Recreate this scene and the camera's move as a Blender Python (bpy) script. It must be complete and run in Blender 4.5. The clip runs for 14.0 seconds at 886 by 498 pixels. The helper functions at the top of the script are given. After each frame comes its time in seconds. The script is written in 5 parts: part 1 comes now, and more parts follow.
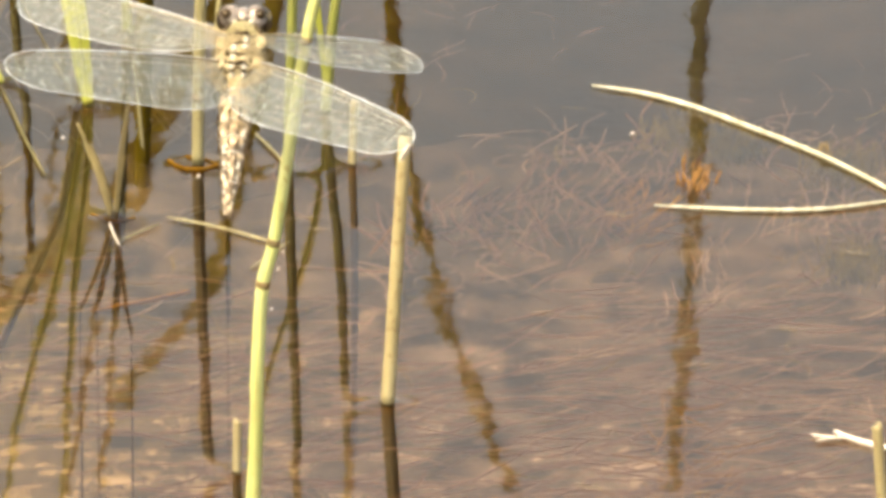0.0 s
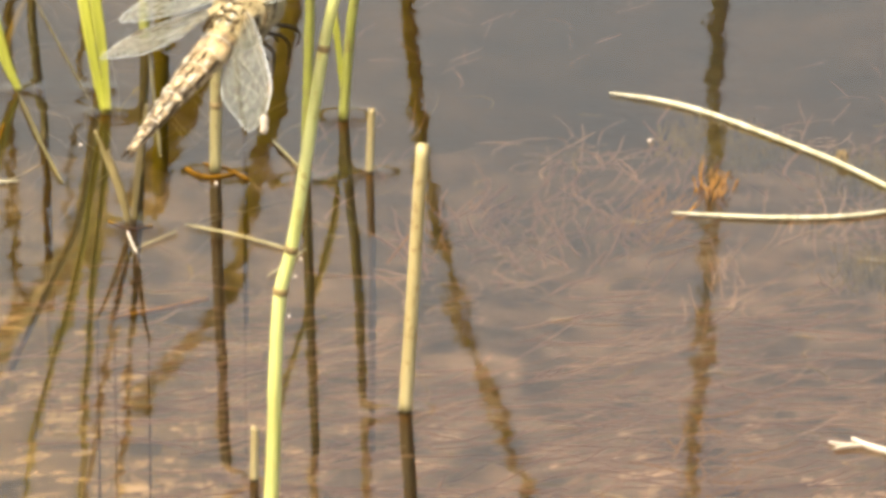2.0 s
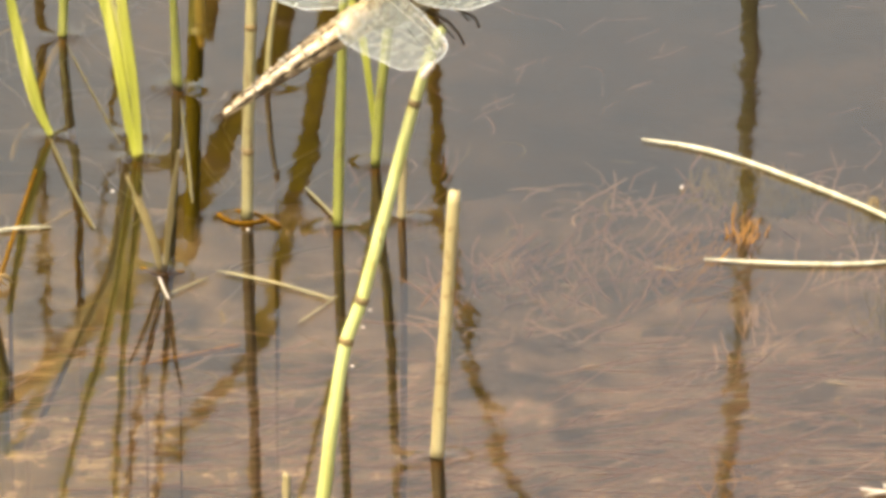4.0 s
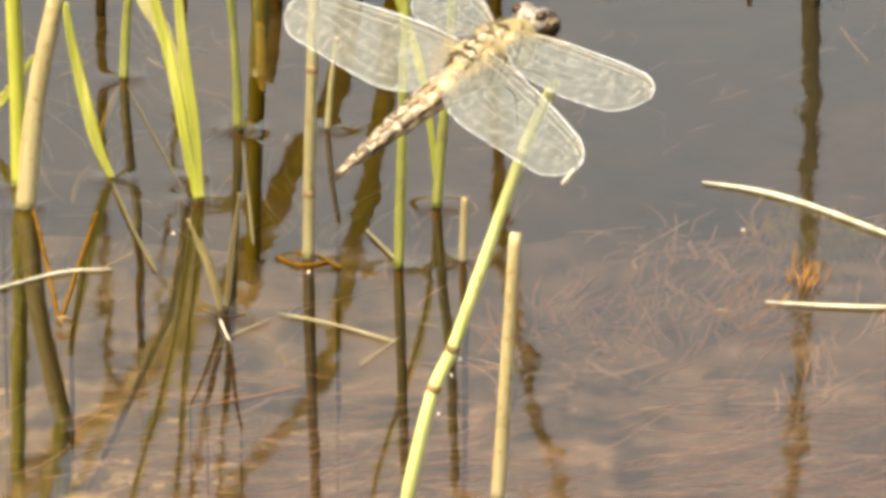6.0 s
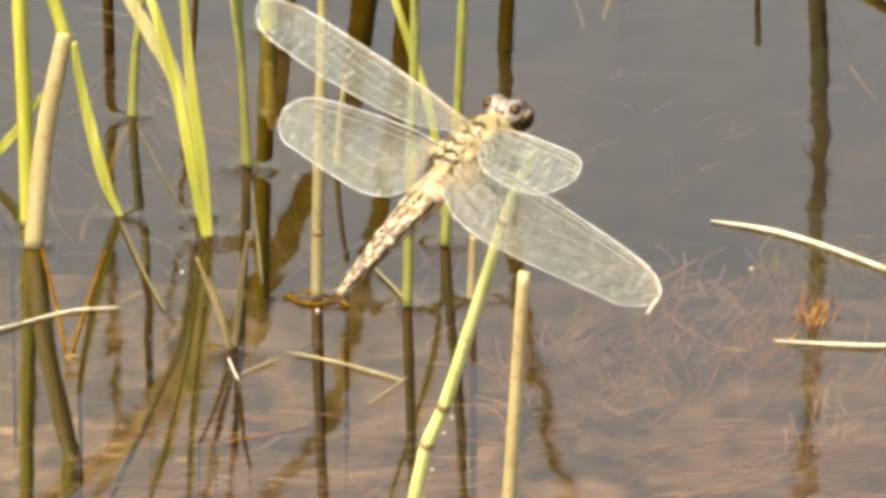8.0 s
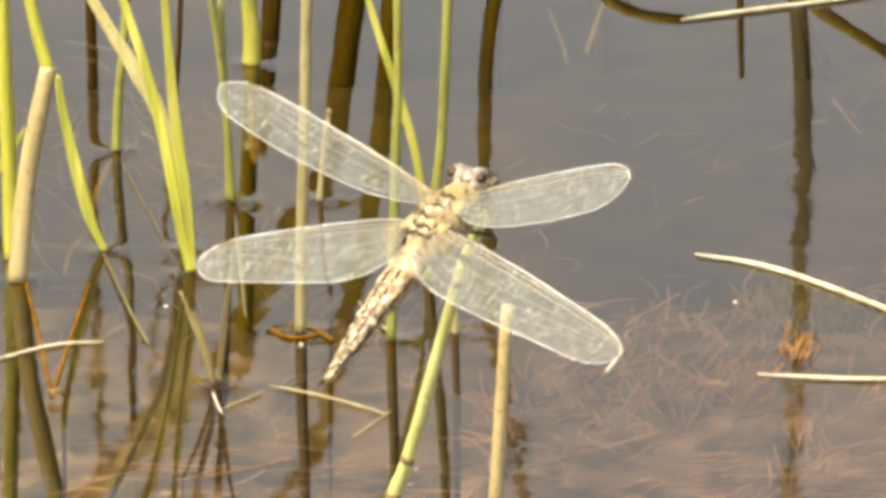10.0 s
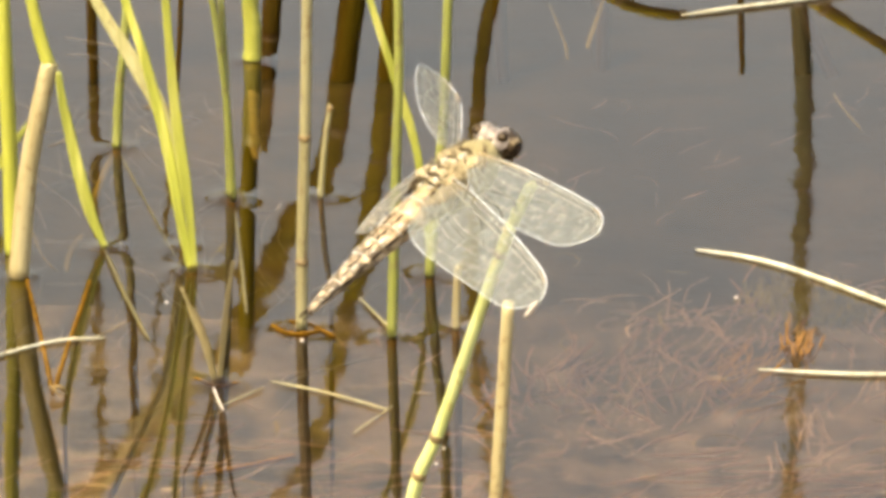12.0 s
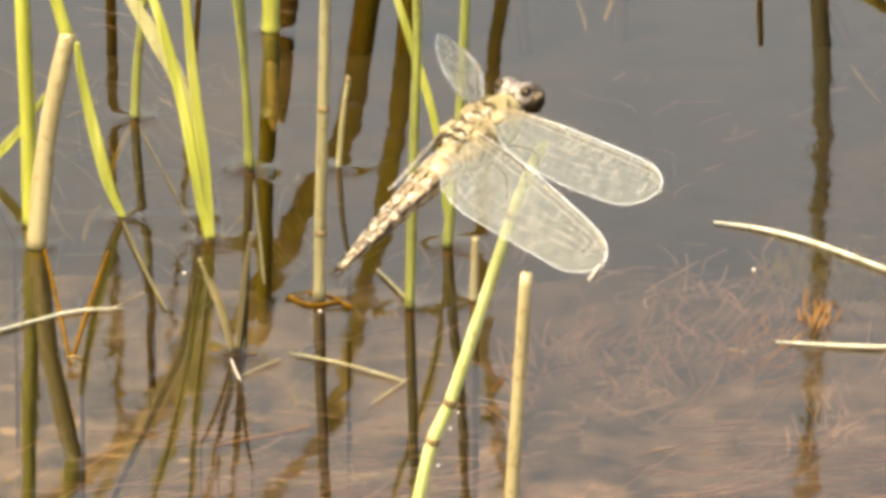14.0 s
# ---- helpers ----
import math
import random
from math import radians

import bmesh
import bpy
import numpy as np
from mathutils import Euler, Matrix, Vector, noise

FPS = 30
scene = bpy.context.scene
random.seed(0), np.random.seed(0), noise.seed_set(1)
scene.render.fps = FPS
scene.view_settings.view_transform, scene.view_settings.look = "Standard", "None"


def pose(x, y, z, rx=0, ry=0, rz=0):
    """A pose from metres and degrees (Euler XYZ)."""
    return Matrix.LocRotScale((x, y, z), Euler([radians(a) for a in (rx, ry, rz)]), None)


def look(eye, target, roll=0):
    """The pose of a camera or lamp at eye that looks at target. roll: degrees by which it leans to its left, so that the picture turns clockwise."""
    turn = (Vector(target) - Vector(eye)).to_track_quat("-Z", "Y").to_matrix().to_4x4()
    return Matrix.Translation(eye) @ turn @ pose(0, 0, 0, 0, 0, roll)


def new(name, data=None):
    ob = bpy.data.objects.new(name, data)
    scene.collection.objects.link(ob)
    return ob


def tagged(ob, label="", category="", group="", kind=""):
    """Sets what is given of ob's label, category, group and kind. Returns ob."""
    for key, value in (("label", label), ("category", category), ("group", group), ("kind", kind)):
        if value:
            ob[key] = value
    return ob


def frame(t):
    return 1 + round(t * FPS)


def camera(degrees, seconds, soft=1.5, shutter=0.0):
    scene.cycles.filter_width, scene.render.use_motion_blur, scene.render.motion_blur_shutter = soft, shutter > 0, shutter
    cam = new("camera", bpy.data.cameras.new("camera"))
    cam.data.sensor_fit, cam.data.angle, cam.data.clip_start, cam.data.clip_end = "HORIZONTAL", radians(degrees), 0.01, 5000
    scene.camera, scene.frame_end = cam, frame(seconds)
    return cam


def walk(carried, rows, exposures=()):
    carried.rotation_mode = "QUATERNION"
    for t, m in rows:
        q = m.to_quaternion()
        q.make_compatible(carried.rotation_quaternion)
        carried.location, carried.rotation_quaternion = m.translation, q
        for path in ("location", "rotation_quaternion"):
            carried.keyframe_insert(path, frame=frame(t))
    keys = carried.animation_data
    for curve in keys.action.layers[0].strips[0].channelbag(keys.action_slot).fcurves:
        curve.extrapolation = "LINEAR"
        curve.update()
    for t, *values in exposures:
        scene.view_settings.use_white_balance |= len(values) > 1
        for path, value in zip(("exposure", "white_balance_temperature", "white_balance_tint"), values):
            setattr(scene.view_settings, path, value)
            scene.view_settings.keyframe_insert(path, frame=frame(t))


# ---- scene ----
cam = camera(5.566, 14.0, soft=4.2)

EYE = (0.00000, -1.40954, 0.51303)
PATH = [
    (0, look(EYE, (0.01747, -0.00607, -0.01610), 0.13)),
    (0.5, look(EYE, (0.01671, -0.00630, -0.01673), 0.07)),
    (1, look(EYE, (0.01572, -0.00651, -0.01730), 0.14)),
    (1.5, look(EYE, (0.01464, -0.00597, -0.01592), 0.01)),
    (2, look(EYE, (0.01459, -0.00561, -0.01496), 0.07)),
    (2.2, look(EYE, (0.01460, -0.00532, -0.01419), 0.06)),
    (4.3, look(EYE, (0.00846, -0.00226, -0.00610), 0.03)),
    (4.5, look(EYE, (0.00792, -0.00177, -0.00479), 0.01)),
    (5, look(EYE, (0.00534, -0.00098, -0.00266), -0.05)),
    (5.5, look(EYE, (0.00119, -0.00082, -0.00226), -0.12)),
    (6, look(EYE, (-0.00067, -0.00046, -0.00126), -0.03)),
    (6.5, look(EYE, (0.00000, 0.00000, 0.00000), 0.00)),
    (7, look(EYE, (0.00052, 0.00044, 0.00121), 0.01)),
    (7.5, look(EYE, (-0.00121, 0.00084, 0.00232), -0.01)),
    (8, look(EYE, (-0.00208, 0.00171, 0.00474), -0.05)),
    (8.2, look(EYE, (-0.00139, 0.00206, 0.00568), -0.06)),
    (10.5, look(EYE, (0.00147, 0.00400, 0.01114), -0.09)),
    (11, look(EYE, (0.00270, 0.00439, 0.01224), -0.11)),
    (11.5, look(EYE, (0.00248, 0.00375, 0.01043), -0.08)),
    (12, look(EYE, (0.00047, 0.00335, 0.00929), -0.13)),
    (12.5, look(EYE, (-0.00122, 0.00374, 0.01040), -0.12)),
    (13, look(EYE, (-0.00179, 0.00349, 0.00969), -0.09)),
    (13.5, look(EYE, (-0.00175, 0.00255, 0.00708), -0.14)),
    (14, look(EYE, (-0.00247, 0.00176, 0.00487), -0.02)),
]


walk(cam, PATH, exposures=[(0, 2.70, 12600, 8.5), (14, 2.70, 12600, 8.5)])

# ---- light: a high hazy sun from behind and to the left, pale blue sky ----
SUN_EL, SUN_AZ = radians(60), radians(-132)
world = bpy.data.worlds.new("sky")
scene.world = world
world.use_nodes = True
wn = world.node_tree.nodes
sky = wn.new("ShaderNodeTexSky")
sky.sky_type, sky.sun_disc = "NISHITA", False
sky.sun_elevation, sky.sun_rotation = SUN_EL, SUN_AZ
sky.dust_density, sky.air_density, sky.ozone_density = 8.0, 0.9, 2.6
world.node_tree.links.new(sky.outputs["Color"], wn["Background"].inputs["Color"])
wn["Background"].inputs["Strength"].default_value = 0.15
sun_dir = Vector((math.sin(SUN_AZ) * math.cos(SUN_EL), math.cos(SUN_AZ) * math.cos(SUN_EL), math.sin(SUN_EL)))
lamp = bpy.data.lights.new("sun", "SUN")
lamp.energy, lamp.angle, lamp.color = 2.0, radians(9.0), (1.0, 0.97, 0.90)
new("sun", lamp).matrix_world = look(sun_dir * 20, (0, 0, 0))


# ---- materials ----
def nodes_of(name):
    m = bpy.data.materials.new(name)
    m.use_nodes = True
    nt = m.node_tree
    return m, nt, nt.nodes, nt.links, nt.nodes["Principled BSDF"]


def ramp(nd, stops):
    r = nd.new("ShaderNodeValToRGB")
    e = r.color_ramp.elements
    while len(e) < len(stops):
        e.new(0.5)
    for el, (p, c) in zip(e, stops):
        el.position, el.color = p, (*c, 1)
    return r


def noise_tex(nd, lk, scale, stretch=(1, 1, 1), detail=5, rough=0.6, turn=(0, 0, 0), shift=0.0):
    co, mp, nz = nd.new("ShaderNodeTexCoord"), nd.new("ShaderNodeMapping"), nd.new("ShaderNodeTexNoise")
    mp.inputs["Scale"].default_value = stretch
    mp.inputs["Rotation"].default_value = turn
    mp.inputs["Location"].default_value = (shift, shift * 0.7, 0)
    nz.inputs["Scale"].default_value, nz.inputs["Detail"].default_value, nz.inputs["Roughness"].default_value = scale, detail, rough
    lk.new(co.outputs["Object"], mp.inputs["Vector"])
    lk.new(mp.outputs["Vector"], nz.inputs["Vector"])
    return nz


def mixed(nd, lk, kind, fac, a, b):
    mx = nd.new("ShaderNodeMix")
    mx.data_type, mx.blend_type = "RGBA", kind
    for sock, v in ((mx.inputs["Factor"], fac), (mx.inputs["A"], a), (mx.inputs["B"], b)):
        if hasattr(v, "links"):
            lk.new(v, sock)
        elif isinstance(v, tuple):
            sock.default_value = (*v, 1)
        else:
            sock.default_value = v
    return mx.outputs["Result"]


def surface(name, dark, mid, light, scale=400, stretch=(1, 1, 0.12), rough=0.55, bump=0.3, fine=2500, spots=None, sheen=0.0, spec=0.5):
    """Colour in three tones by a stretched grain and a broad stain, with a fine relief."""
    m, nt, nd, lk, bsdf = nodes_of(name)
    g = noise_tex(nd, lk, scale, stretch)
    r = ramp(nd, [(0.25, dark), (0.5, mid), (0.78, light)])
    lk.new(g.outputs["Fac"], r.inputs["Fac"])
    col = r.outputs["Color"]
    st = noise_tex(nd, lk, scale * 0.16, (1, 1, 0.5), detail=3, shift=3.1)
    sr = ramp(nd, [(0.35, (0.62, 0.58, 0.5)), (0.6, (1, 1, 1))])
    lk.new(st.outputs["Fac"], sr.inputs["Fac"])
    col = mixed(nd, lk, "MULTIPLY", 0.6, col, sr.outputs["Color"])
    if spots:
        sp = noise_tex(nd, lk, scale * 2.2, (1, 1, 0.6), detail=2, shift=7.7)
        pr = ramp(nd, [(0.58, (0, 0, 0)), (0.68, (1, 1, 1))])
        lk.new(sp.outputs["Fac"], pr.inputs["Fac"])
        col = mixed(nd, lk, "MIX", pr.outputs["Color"], col, spots)
    info = nd.new("ShaderNodeObjectInfo")
    hv = nd.new("ShaderNodeHueSaturation")
    mr = nd.new("ShaderNodeMapRange")
    mr.inputs["To Min"].default_value, mr.inputs["To Max"].default_value = 0.82, 1.12
    lk.new(info.outputs["Random"], mr.inputs["Value"])
    lk.new(mr.outputs["Result"], hv.inputs["Value"])
    lk.new(col, hv.inputs["Color"])
    lk.new(hv.outputs["Color"], bsdf.inputs["Base Color"])
    bsdf.inputs["Roughness"].default_value = rough
    bsdf.inputs["Sheen Weight"].default_value = sheen
    bsdf.inputs["Specular IOR Level"].default_value = spec
    f = noise_tex(nd, lk, fine, (1, 1, 0.2), detail=3)
    b = nd.new("ShaderNodeBump")
    b.inputs["Strength"].default_value, b.inputs["Distance"].default_value = bump, 0.0002
    lk.new(f.outputs["Fac"], b.inputs["Height"])
    lk.new(b.outputs["Normal"], bsdf.inputs["Normal"])
    return m


GREEN = surface("green_stem_skin", (0.0439, 0.0565, 0.0126), (0.0723, 0.0941, 0.0210), (0.1052, 0.1283, 0.0445), rough=0.42, spots=(0.0439, 0.0443, 0.0126))
PERCH = surface("pale_green_skin", (0.1046, 0.1366, 0.0499), (0.1606, 0.2017, 0.0927), (0.2254, 0.2689, 0.1596), rough=0.42, spots=(0.1252, 0.1278, 0.0521))
BRIGHT = surface("leaf_green", (0.0626, 0.0878, 0.0125), (0.1343, 0.1651, 0.0319), (0.2385, 0.2633, 0.0957), rough=0.4, scale=650, stretch=(1, 1, 0.05))
YELLOW = surface("yellow_green_skin", (0.0661, 0.0828, 0.0098), (0.1062, 0.1300, 0.0189), (0.1479, 0.1751, 0.0406), rough=0.45)
STRAW = surface("dry_straw", (0.0742, 0.0646, 0.0340), (0.1087, 0.1030, 0.0618), (0.1416, 0.1463, 0.1066), rough=0.6, spots=(0.0583, 0.0418, 0.0186))
TAN = surface("tan_stem_skin", (0.0593, 0.0587, 0.0297), (0.0880, 0.0900, 0.0524), (0.1136, 0.1249, 0.0840), rough=0.55, spots=(0.0464, 0.0367, 0.0175))
PALE = surface("bleached_straw", (0.1216, 0.1357, 0.1121), (0.1757, 0.1993, 0.1834), (0.2142, 0.2604, 0.2897), rough=0.55, spots=(0.0813, 0.0744, 0.0562))
FADED = surface("faded_leaf", (0.100, 0.108, 0.052), (0.155, 0.168, 0.090), (0.205, 0.225, 0.150), rough=0.55, scale=650, stretch=(1, 1, 0.05), spots=(0.090, 0.082, 0.045))
FOOT = surface("drowned_reflection_skin", (0.0210, 0.0113, 0.0026), (0.0480, 0.0264, 0.0051), (0.0896, 0.0510, 0.0085), rough=0.8, spec=0)
OLIVE = surface("olive_reflection_skin", (0.0344, 0.0314, 0.0020), (0.0693, 0.0631, 0.0042), (0.1385, 0.1229, 0.0080), rough=0.8, scale=250, spec=0.08)
# dark tone for unseen reeds and stalk tops, to deepen their reflections
DUSK = surface("dark_mirror_reed_skin", (0.0251, 0.0208, 0.0041), (0.0553, 0.0466, 0.0079), (0.1129, 0.0934, 0.0179), rough=0.8, scale=250, spec=0.08)
SAGE = surface("sage_reed_skin", (0.0422, 0.0507, 0.0305), (0.0749, 0.0909, 0.0609), (0.1277, 0.1521, 0.1217), rough=0.8, scale=250, spec=0.08)
DROWNED = surface("drowned_leaf_skin", (0.0275, 0.0265, 0.0075), (0.0476, 0.0452, 0.0131), (0.0761, 0.0707, 0.0281), rough=0.6)
WILT = surface("withered_leaf", (0.0271, 0.0230, 0.0084), (0.0468, 0.0410, 0.0168), (0.0739, 0.0650, 0.0315), rough=0.6, scale=650, stretch=(1, 1, 0.05))
LITTER = surface("tan_litter", (0.0560, 0.0471, 0.0337), (0.1040, 0.0910, 0.0710), (0.1601, 0.1463, 0.1242), rough=0.7, scale=500, stretch=(0.2, 1, 1))
JOINT = surface("dark_joint", (0.0314, 0.0221, 0.0069), (0.0577, 0.0408, 0.0147), (0.0878, 0.0628, 0.0245), rough=0.7)
ROOT = surface("orange_rootlet", (0.0963, 0.0443, 0.0069), (0.1629, 0.0812, 0.0137), (0.2221, 0.1290, 0.0317), rough=0.7, spec=0.1)
RUST = surface("rusty_root", (0.0354, 0.0180, 0.0067), (0.0670, 0.0353, 0.0132), (0.1103, 0.0640, 0.0284), rough=0.7, spec=0.1)
RED = surface("reddish_weed", (0.0746, 0.0409, 0.0354), (0.1313, 0.0860, 0.0738), (0.1970, 0.1494, 0.1316), scale=120, stretch=(1, 1, 1), rough=0.85, spec=0)
PINK = surface("pink_weed", (0.1252, 0.0937, 0.0801), (0.2191, 0.1642, 0.1441), (0.3310, 0.2811, 0.2561), scale=120, stretch=(1, 1, 1), rough=0.85, spec=0)
SCUM = surface("algae_scum", (0.0747, 0.0568, 0.0131), (0.1284, 0.1029, 0.0264), (0.1937, 0.1577, 0.0460), scale=300, stretch=(1, 1, 1), rough=0.8, spec=0.1)
WHITE = surface("bleached_shred", (0.1787, 0.1721, 0.1653), (0.2349, 0.2369, 0.2542), (0.2811, 0.2931, 0.3503), rough=0.6)
FUR = surface("golden_fur", (0.0372, 0.0302, 0.0179), (0.0946, 0.0881, 0.0609), (0.1721, 0.1702, 0.1483), scale=800, stretch=(0.8, 1.2, 1), rough=0.7, bump=0.8, sheen=0.04, spots=(0.0329, 0.0222, 0.0101), spec=0.25)
COLLAR = surface("golden_collar", (0.0537, 0.0512, 0.0276), (0.0854, 0.0844, 0.0512), (0.1280, 0.1305, 0.0972), scale=600, stretch=(1, 1, 1), rough=0.65, sheen=0.04, spec=0.25)
DARK = surface("black_chitin", (0.0037, 0.0023, 0.0020), (0.0088, 0.0059, 0.0029), (0.0213, 0.0139, 0.0069), scale=700, stretch=(1, 1, 1), rough=0.35, spec=0.12)
BROWN = surface("brown_chitin", (0.0076, 0.0049, 0.0024), (0.0180, 0.0126, 0.0059), (0.0361, 0.0265, 0.0135), scale=700, stretch=(1, 1, 1), rough=0.5, spec=0.15)
CROWN = surface("pale_eye_sheen", (0.0307, 0.0286, 0.0318), (0.0731, 0.0709, 0.0795), (0.1193, 0.1196, 0.1411), scale=520, stretch=(1, 1, 1), rough=0.3, spots=(0.0198, 0.0155, 0.0124), spec=0.3)
GREY = surface("grey_brown_chitin", (0.0220, 0.0158, 0.0109), (0.0517, 0.0395, 0.0273), (0.1096, 0.0902, 0.0686), scale=700, stretch=(1, 1, 1), rough=0.45)
EYE_MAT = surface("brown_eye", (0.0037, 0.0023, 0.0020), (0.0099, 0.0070, 0.0048), (0.0402, 0.0314, 0.0226), scale=330, stretch=(1, 1, 1), rough=0.15, bump=0.05, spots=(0.0940, 0.0791, 0.0587), spec=0.3)
CREAM = surface("cream_face", (0.1141, 0.1159, 0.1006), (0.1711, 0.1877, 0.1976), (0.2215, 0.2597, 0.3719), scale=700, stretch=(1, 1, 1), rough=0.4, spec=0.3)
MARGIN = surface("wing_margin", (0.1427, 0.1709, 0.1992), (0.2150, 0.2682, 0.3515), (0.2855, 0.3721, 0.5403), scale=600, stretch=(1, 1, 1), rough=0.25)
VEIN = surface("wing_vein", (0.0530, 0.0501, 0.0432), (0.0902, 0.0953, 0.0954), (0.1320, 0.1527, 0.1830), scale=600, stretch=(1, 1, 1), rough=0.3)
AMBER = surface("amber_vein", (0.0501, 0.0385, 0.0195), (0.0976, 0.0814, 0.0470), (0.1566, 0.1396, 0.0940), scale=600, stretch=(1, 1, 1), rough=0.3)


def water_material():
    """Peaty brown water: the bed shows dimly through, the sky lies on it."""
    m, nt, nd, lk, bsdf = nodes_of("pond_water")
    nd.remove(bsdf)
    out = nd["Material Output"]
    tr, gl, fr, mx = (nd.new("ShaderNode" + k) for k in ("BsdfTransparent", "BsdfGlossy", "Fresnel", "MixShader"))
    tr.inputs["Color"].default_value = (0.55, 0.505, 0.465, 1)
    gl.inputs["Roughness"].default_value = 0.035
    fr.inputs["IOR"].default_value = 1.33
    a = noise_tex(nd, lk, 70, (1.0, 0.75, 1), detail=2, rough=0.5)
    c = noise_tex(nd, lk, 230, (0.9, 0.45, 1), detail=3, rough=0.55, shift=2.0)
    patch = noise_tex(nd, lk, 9, (1, 1, 1), detail=2, shift=5.0)
    pr = ramp(nd, [(0.42, (0.15, 0.15, 0.15)), (0.62, (1, 1, 1))])
    lk.new(patch.outputs["Fac"], pr.inputs["Fac"])
    co, sx, near = nd.new("ShaderNodeTexCoord"), nd.new("ShaderNodeSeparateXYZ"), nd.new("ShaderNodeMapRange")
    lk.new(co.outputs["Object"], sx.inputs[0])
    lk.new(sx.outputs["Y"], near.inputs["Value"])
    near.inputs["From Min"].default_value, near.inputs["From Max"].default_value = 0.03, -0.14
    near.inputs["To Min"].default_value, near.inputs["To Max"].default_value = 0.5, 1.2
    open_side, wide = nd.new("ShaderNodeMapRange"), nd.new("ShaderNodeMath")
    lk.new(sx.outputs["X"], open_side.inputs["Value"])
    open_side.inputs["From Min"].default_value, open_side.inputs["From Max"].default_value = -0.02, 0.04
    open_side.inputs["To Min"].default_value, open_side.inputs["To Max"].default_value = 0.7, 2.0
    wide.operation = "MULTIPLY"
    lk.new(pr.outputs["Color"], wide.inputs[0])
    lk.new(open_side.outputs["Result"], wide.inputs[1])
    amp, mul = nd.new("ShaderNodeMath"), nd.new("ShaderNodeMath")
    amp.operation = mul.operation = "MULTIPLY"
    lk.new(wide.outputs[0], amp.inputs[0])
    lk.new(near.outputs["Result"], amp.inputs[1])
    lk.new(c.outputs["Fac"], mul.inputs[0])
    lk.new(amp.outputs[0], mul.inputs[1])
    b1, b2 = nd.new("ShaderNodeBump"), nd.new("ShaderNodeBump")
    b1.inputs["Strength"].default_value, b1.inputs["Distance"].default_value = 1.0, 0.00007
    b2.inputs["Strength"].default_value, b2.inputs["Distance"].default_value = 1.0, 0.00007
    lk.new(a.outputs["Fac"], b1.inputs["Height"])
    lk.new(mul.outputs[0], b2.inputs["Height"])
    lk.new(b1.outputs["Normal"], b2.inputs["Normal"])
    for n in (gl, fr):
        lk.new(b2.outputs["Normal"], n.inputs["Normal"])
    lk.new(fr.outputs[0], mx.inputs[0])
    lk.new(tr.outputs[0], mx.inputs[1])
    lk.new(gl.outputs[0], mx.inputs[2])
    lk.new(mx.outputs[0], out.inputs["Surface"])
    return m


def bed_material():
    m, nt, nd, lk, bsdf = nodes_of("pond_mud")
    a = noise_tex(nd, lk, 22, (0.8, 1, 1), detail=6, rough=0.65)
    r = ramp(nd, [(0.3, (0.013, 0.011, 0.005)), (0.5, (0.026, 0.021, 0.010)), (0.7, (0.048, 0.038, 0.019))])
    lk.new(a.outputs["Fac"], r.inputs["Fac"])
    c = noise_tex(nd, lk, 160, (0.5, 1.3, 1), detail=4, shift=4.0)
    r2 = ramp(nd, [(0.35, (0.6, 0.6, 0.62)), (0.65, (1.15, 1.05, 1.0))])
    lk.new(c.outputs["Fac"], r2.inputs["Fac"])
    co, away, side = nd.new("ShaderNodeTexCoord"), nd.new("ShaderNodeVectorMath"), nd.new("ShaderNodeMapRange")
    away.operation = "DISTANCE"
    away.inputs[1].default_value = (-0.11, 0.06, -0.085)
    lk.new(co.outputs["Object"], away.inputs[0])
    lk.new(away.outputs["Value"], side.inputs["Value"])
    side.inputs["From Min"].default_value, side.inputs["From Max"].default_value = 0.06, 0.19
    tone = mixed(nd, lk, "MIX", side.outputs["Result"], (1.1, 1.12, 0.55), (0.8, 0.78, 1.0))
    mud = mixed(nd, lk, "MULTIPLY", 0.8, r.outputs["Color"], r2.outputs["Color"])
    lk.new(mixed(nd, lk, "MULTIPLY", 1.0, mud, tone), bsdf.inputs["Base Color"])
    bsdf.inputs["Roughness"].default_value, bsdf.inputs["Specular IOR Level"].default_value = 0.6, 0.0
    b = nd.new("ShaderNodeBump")
    b.inputs["Strength"].default_value, b.inputs["Distance"].default_value = 0.5, 0.002
    lk.new(c.outputs["Fac"], b.inputs["Height"])
    lk.new(b.outputs["Normal"], bsdf.inputs["Normal"])
    return m


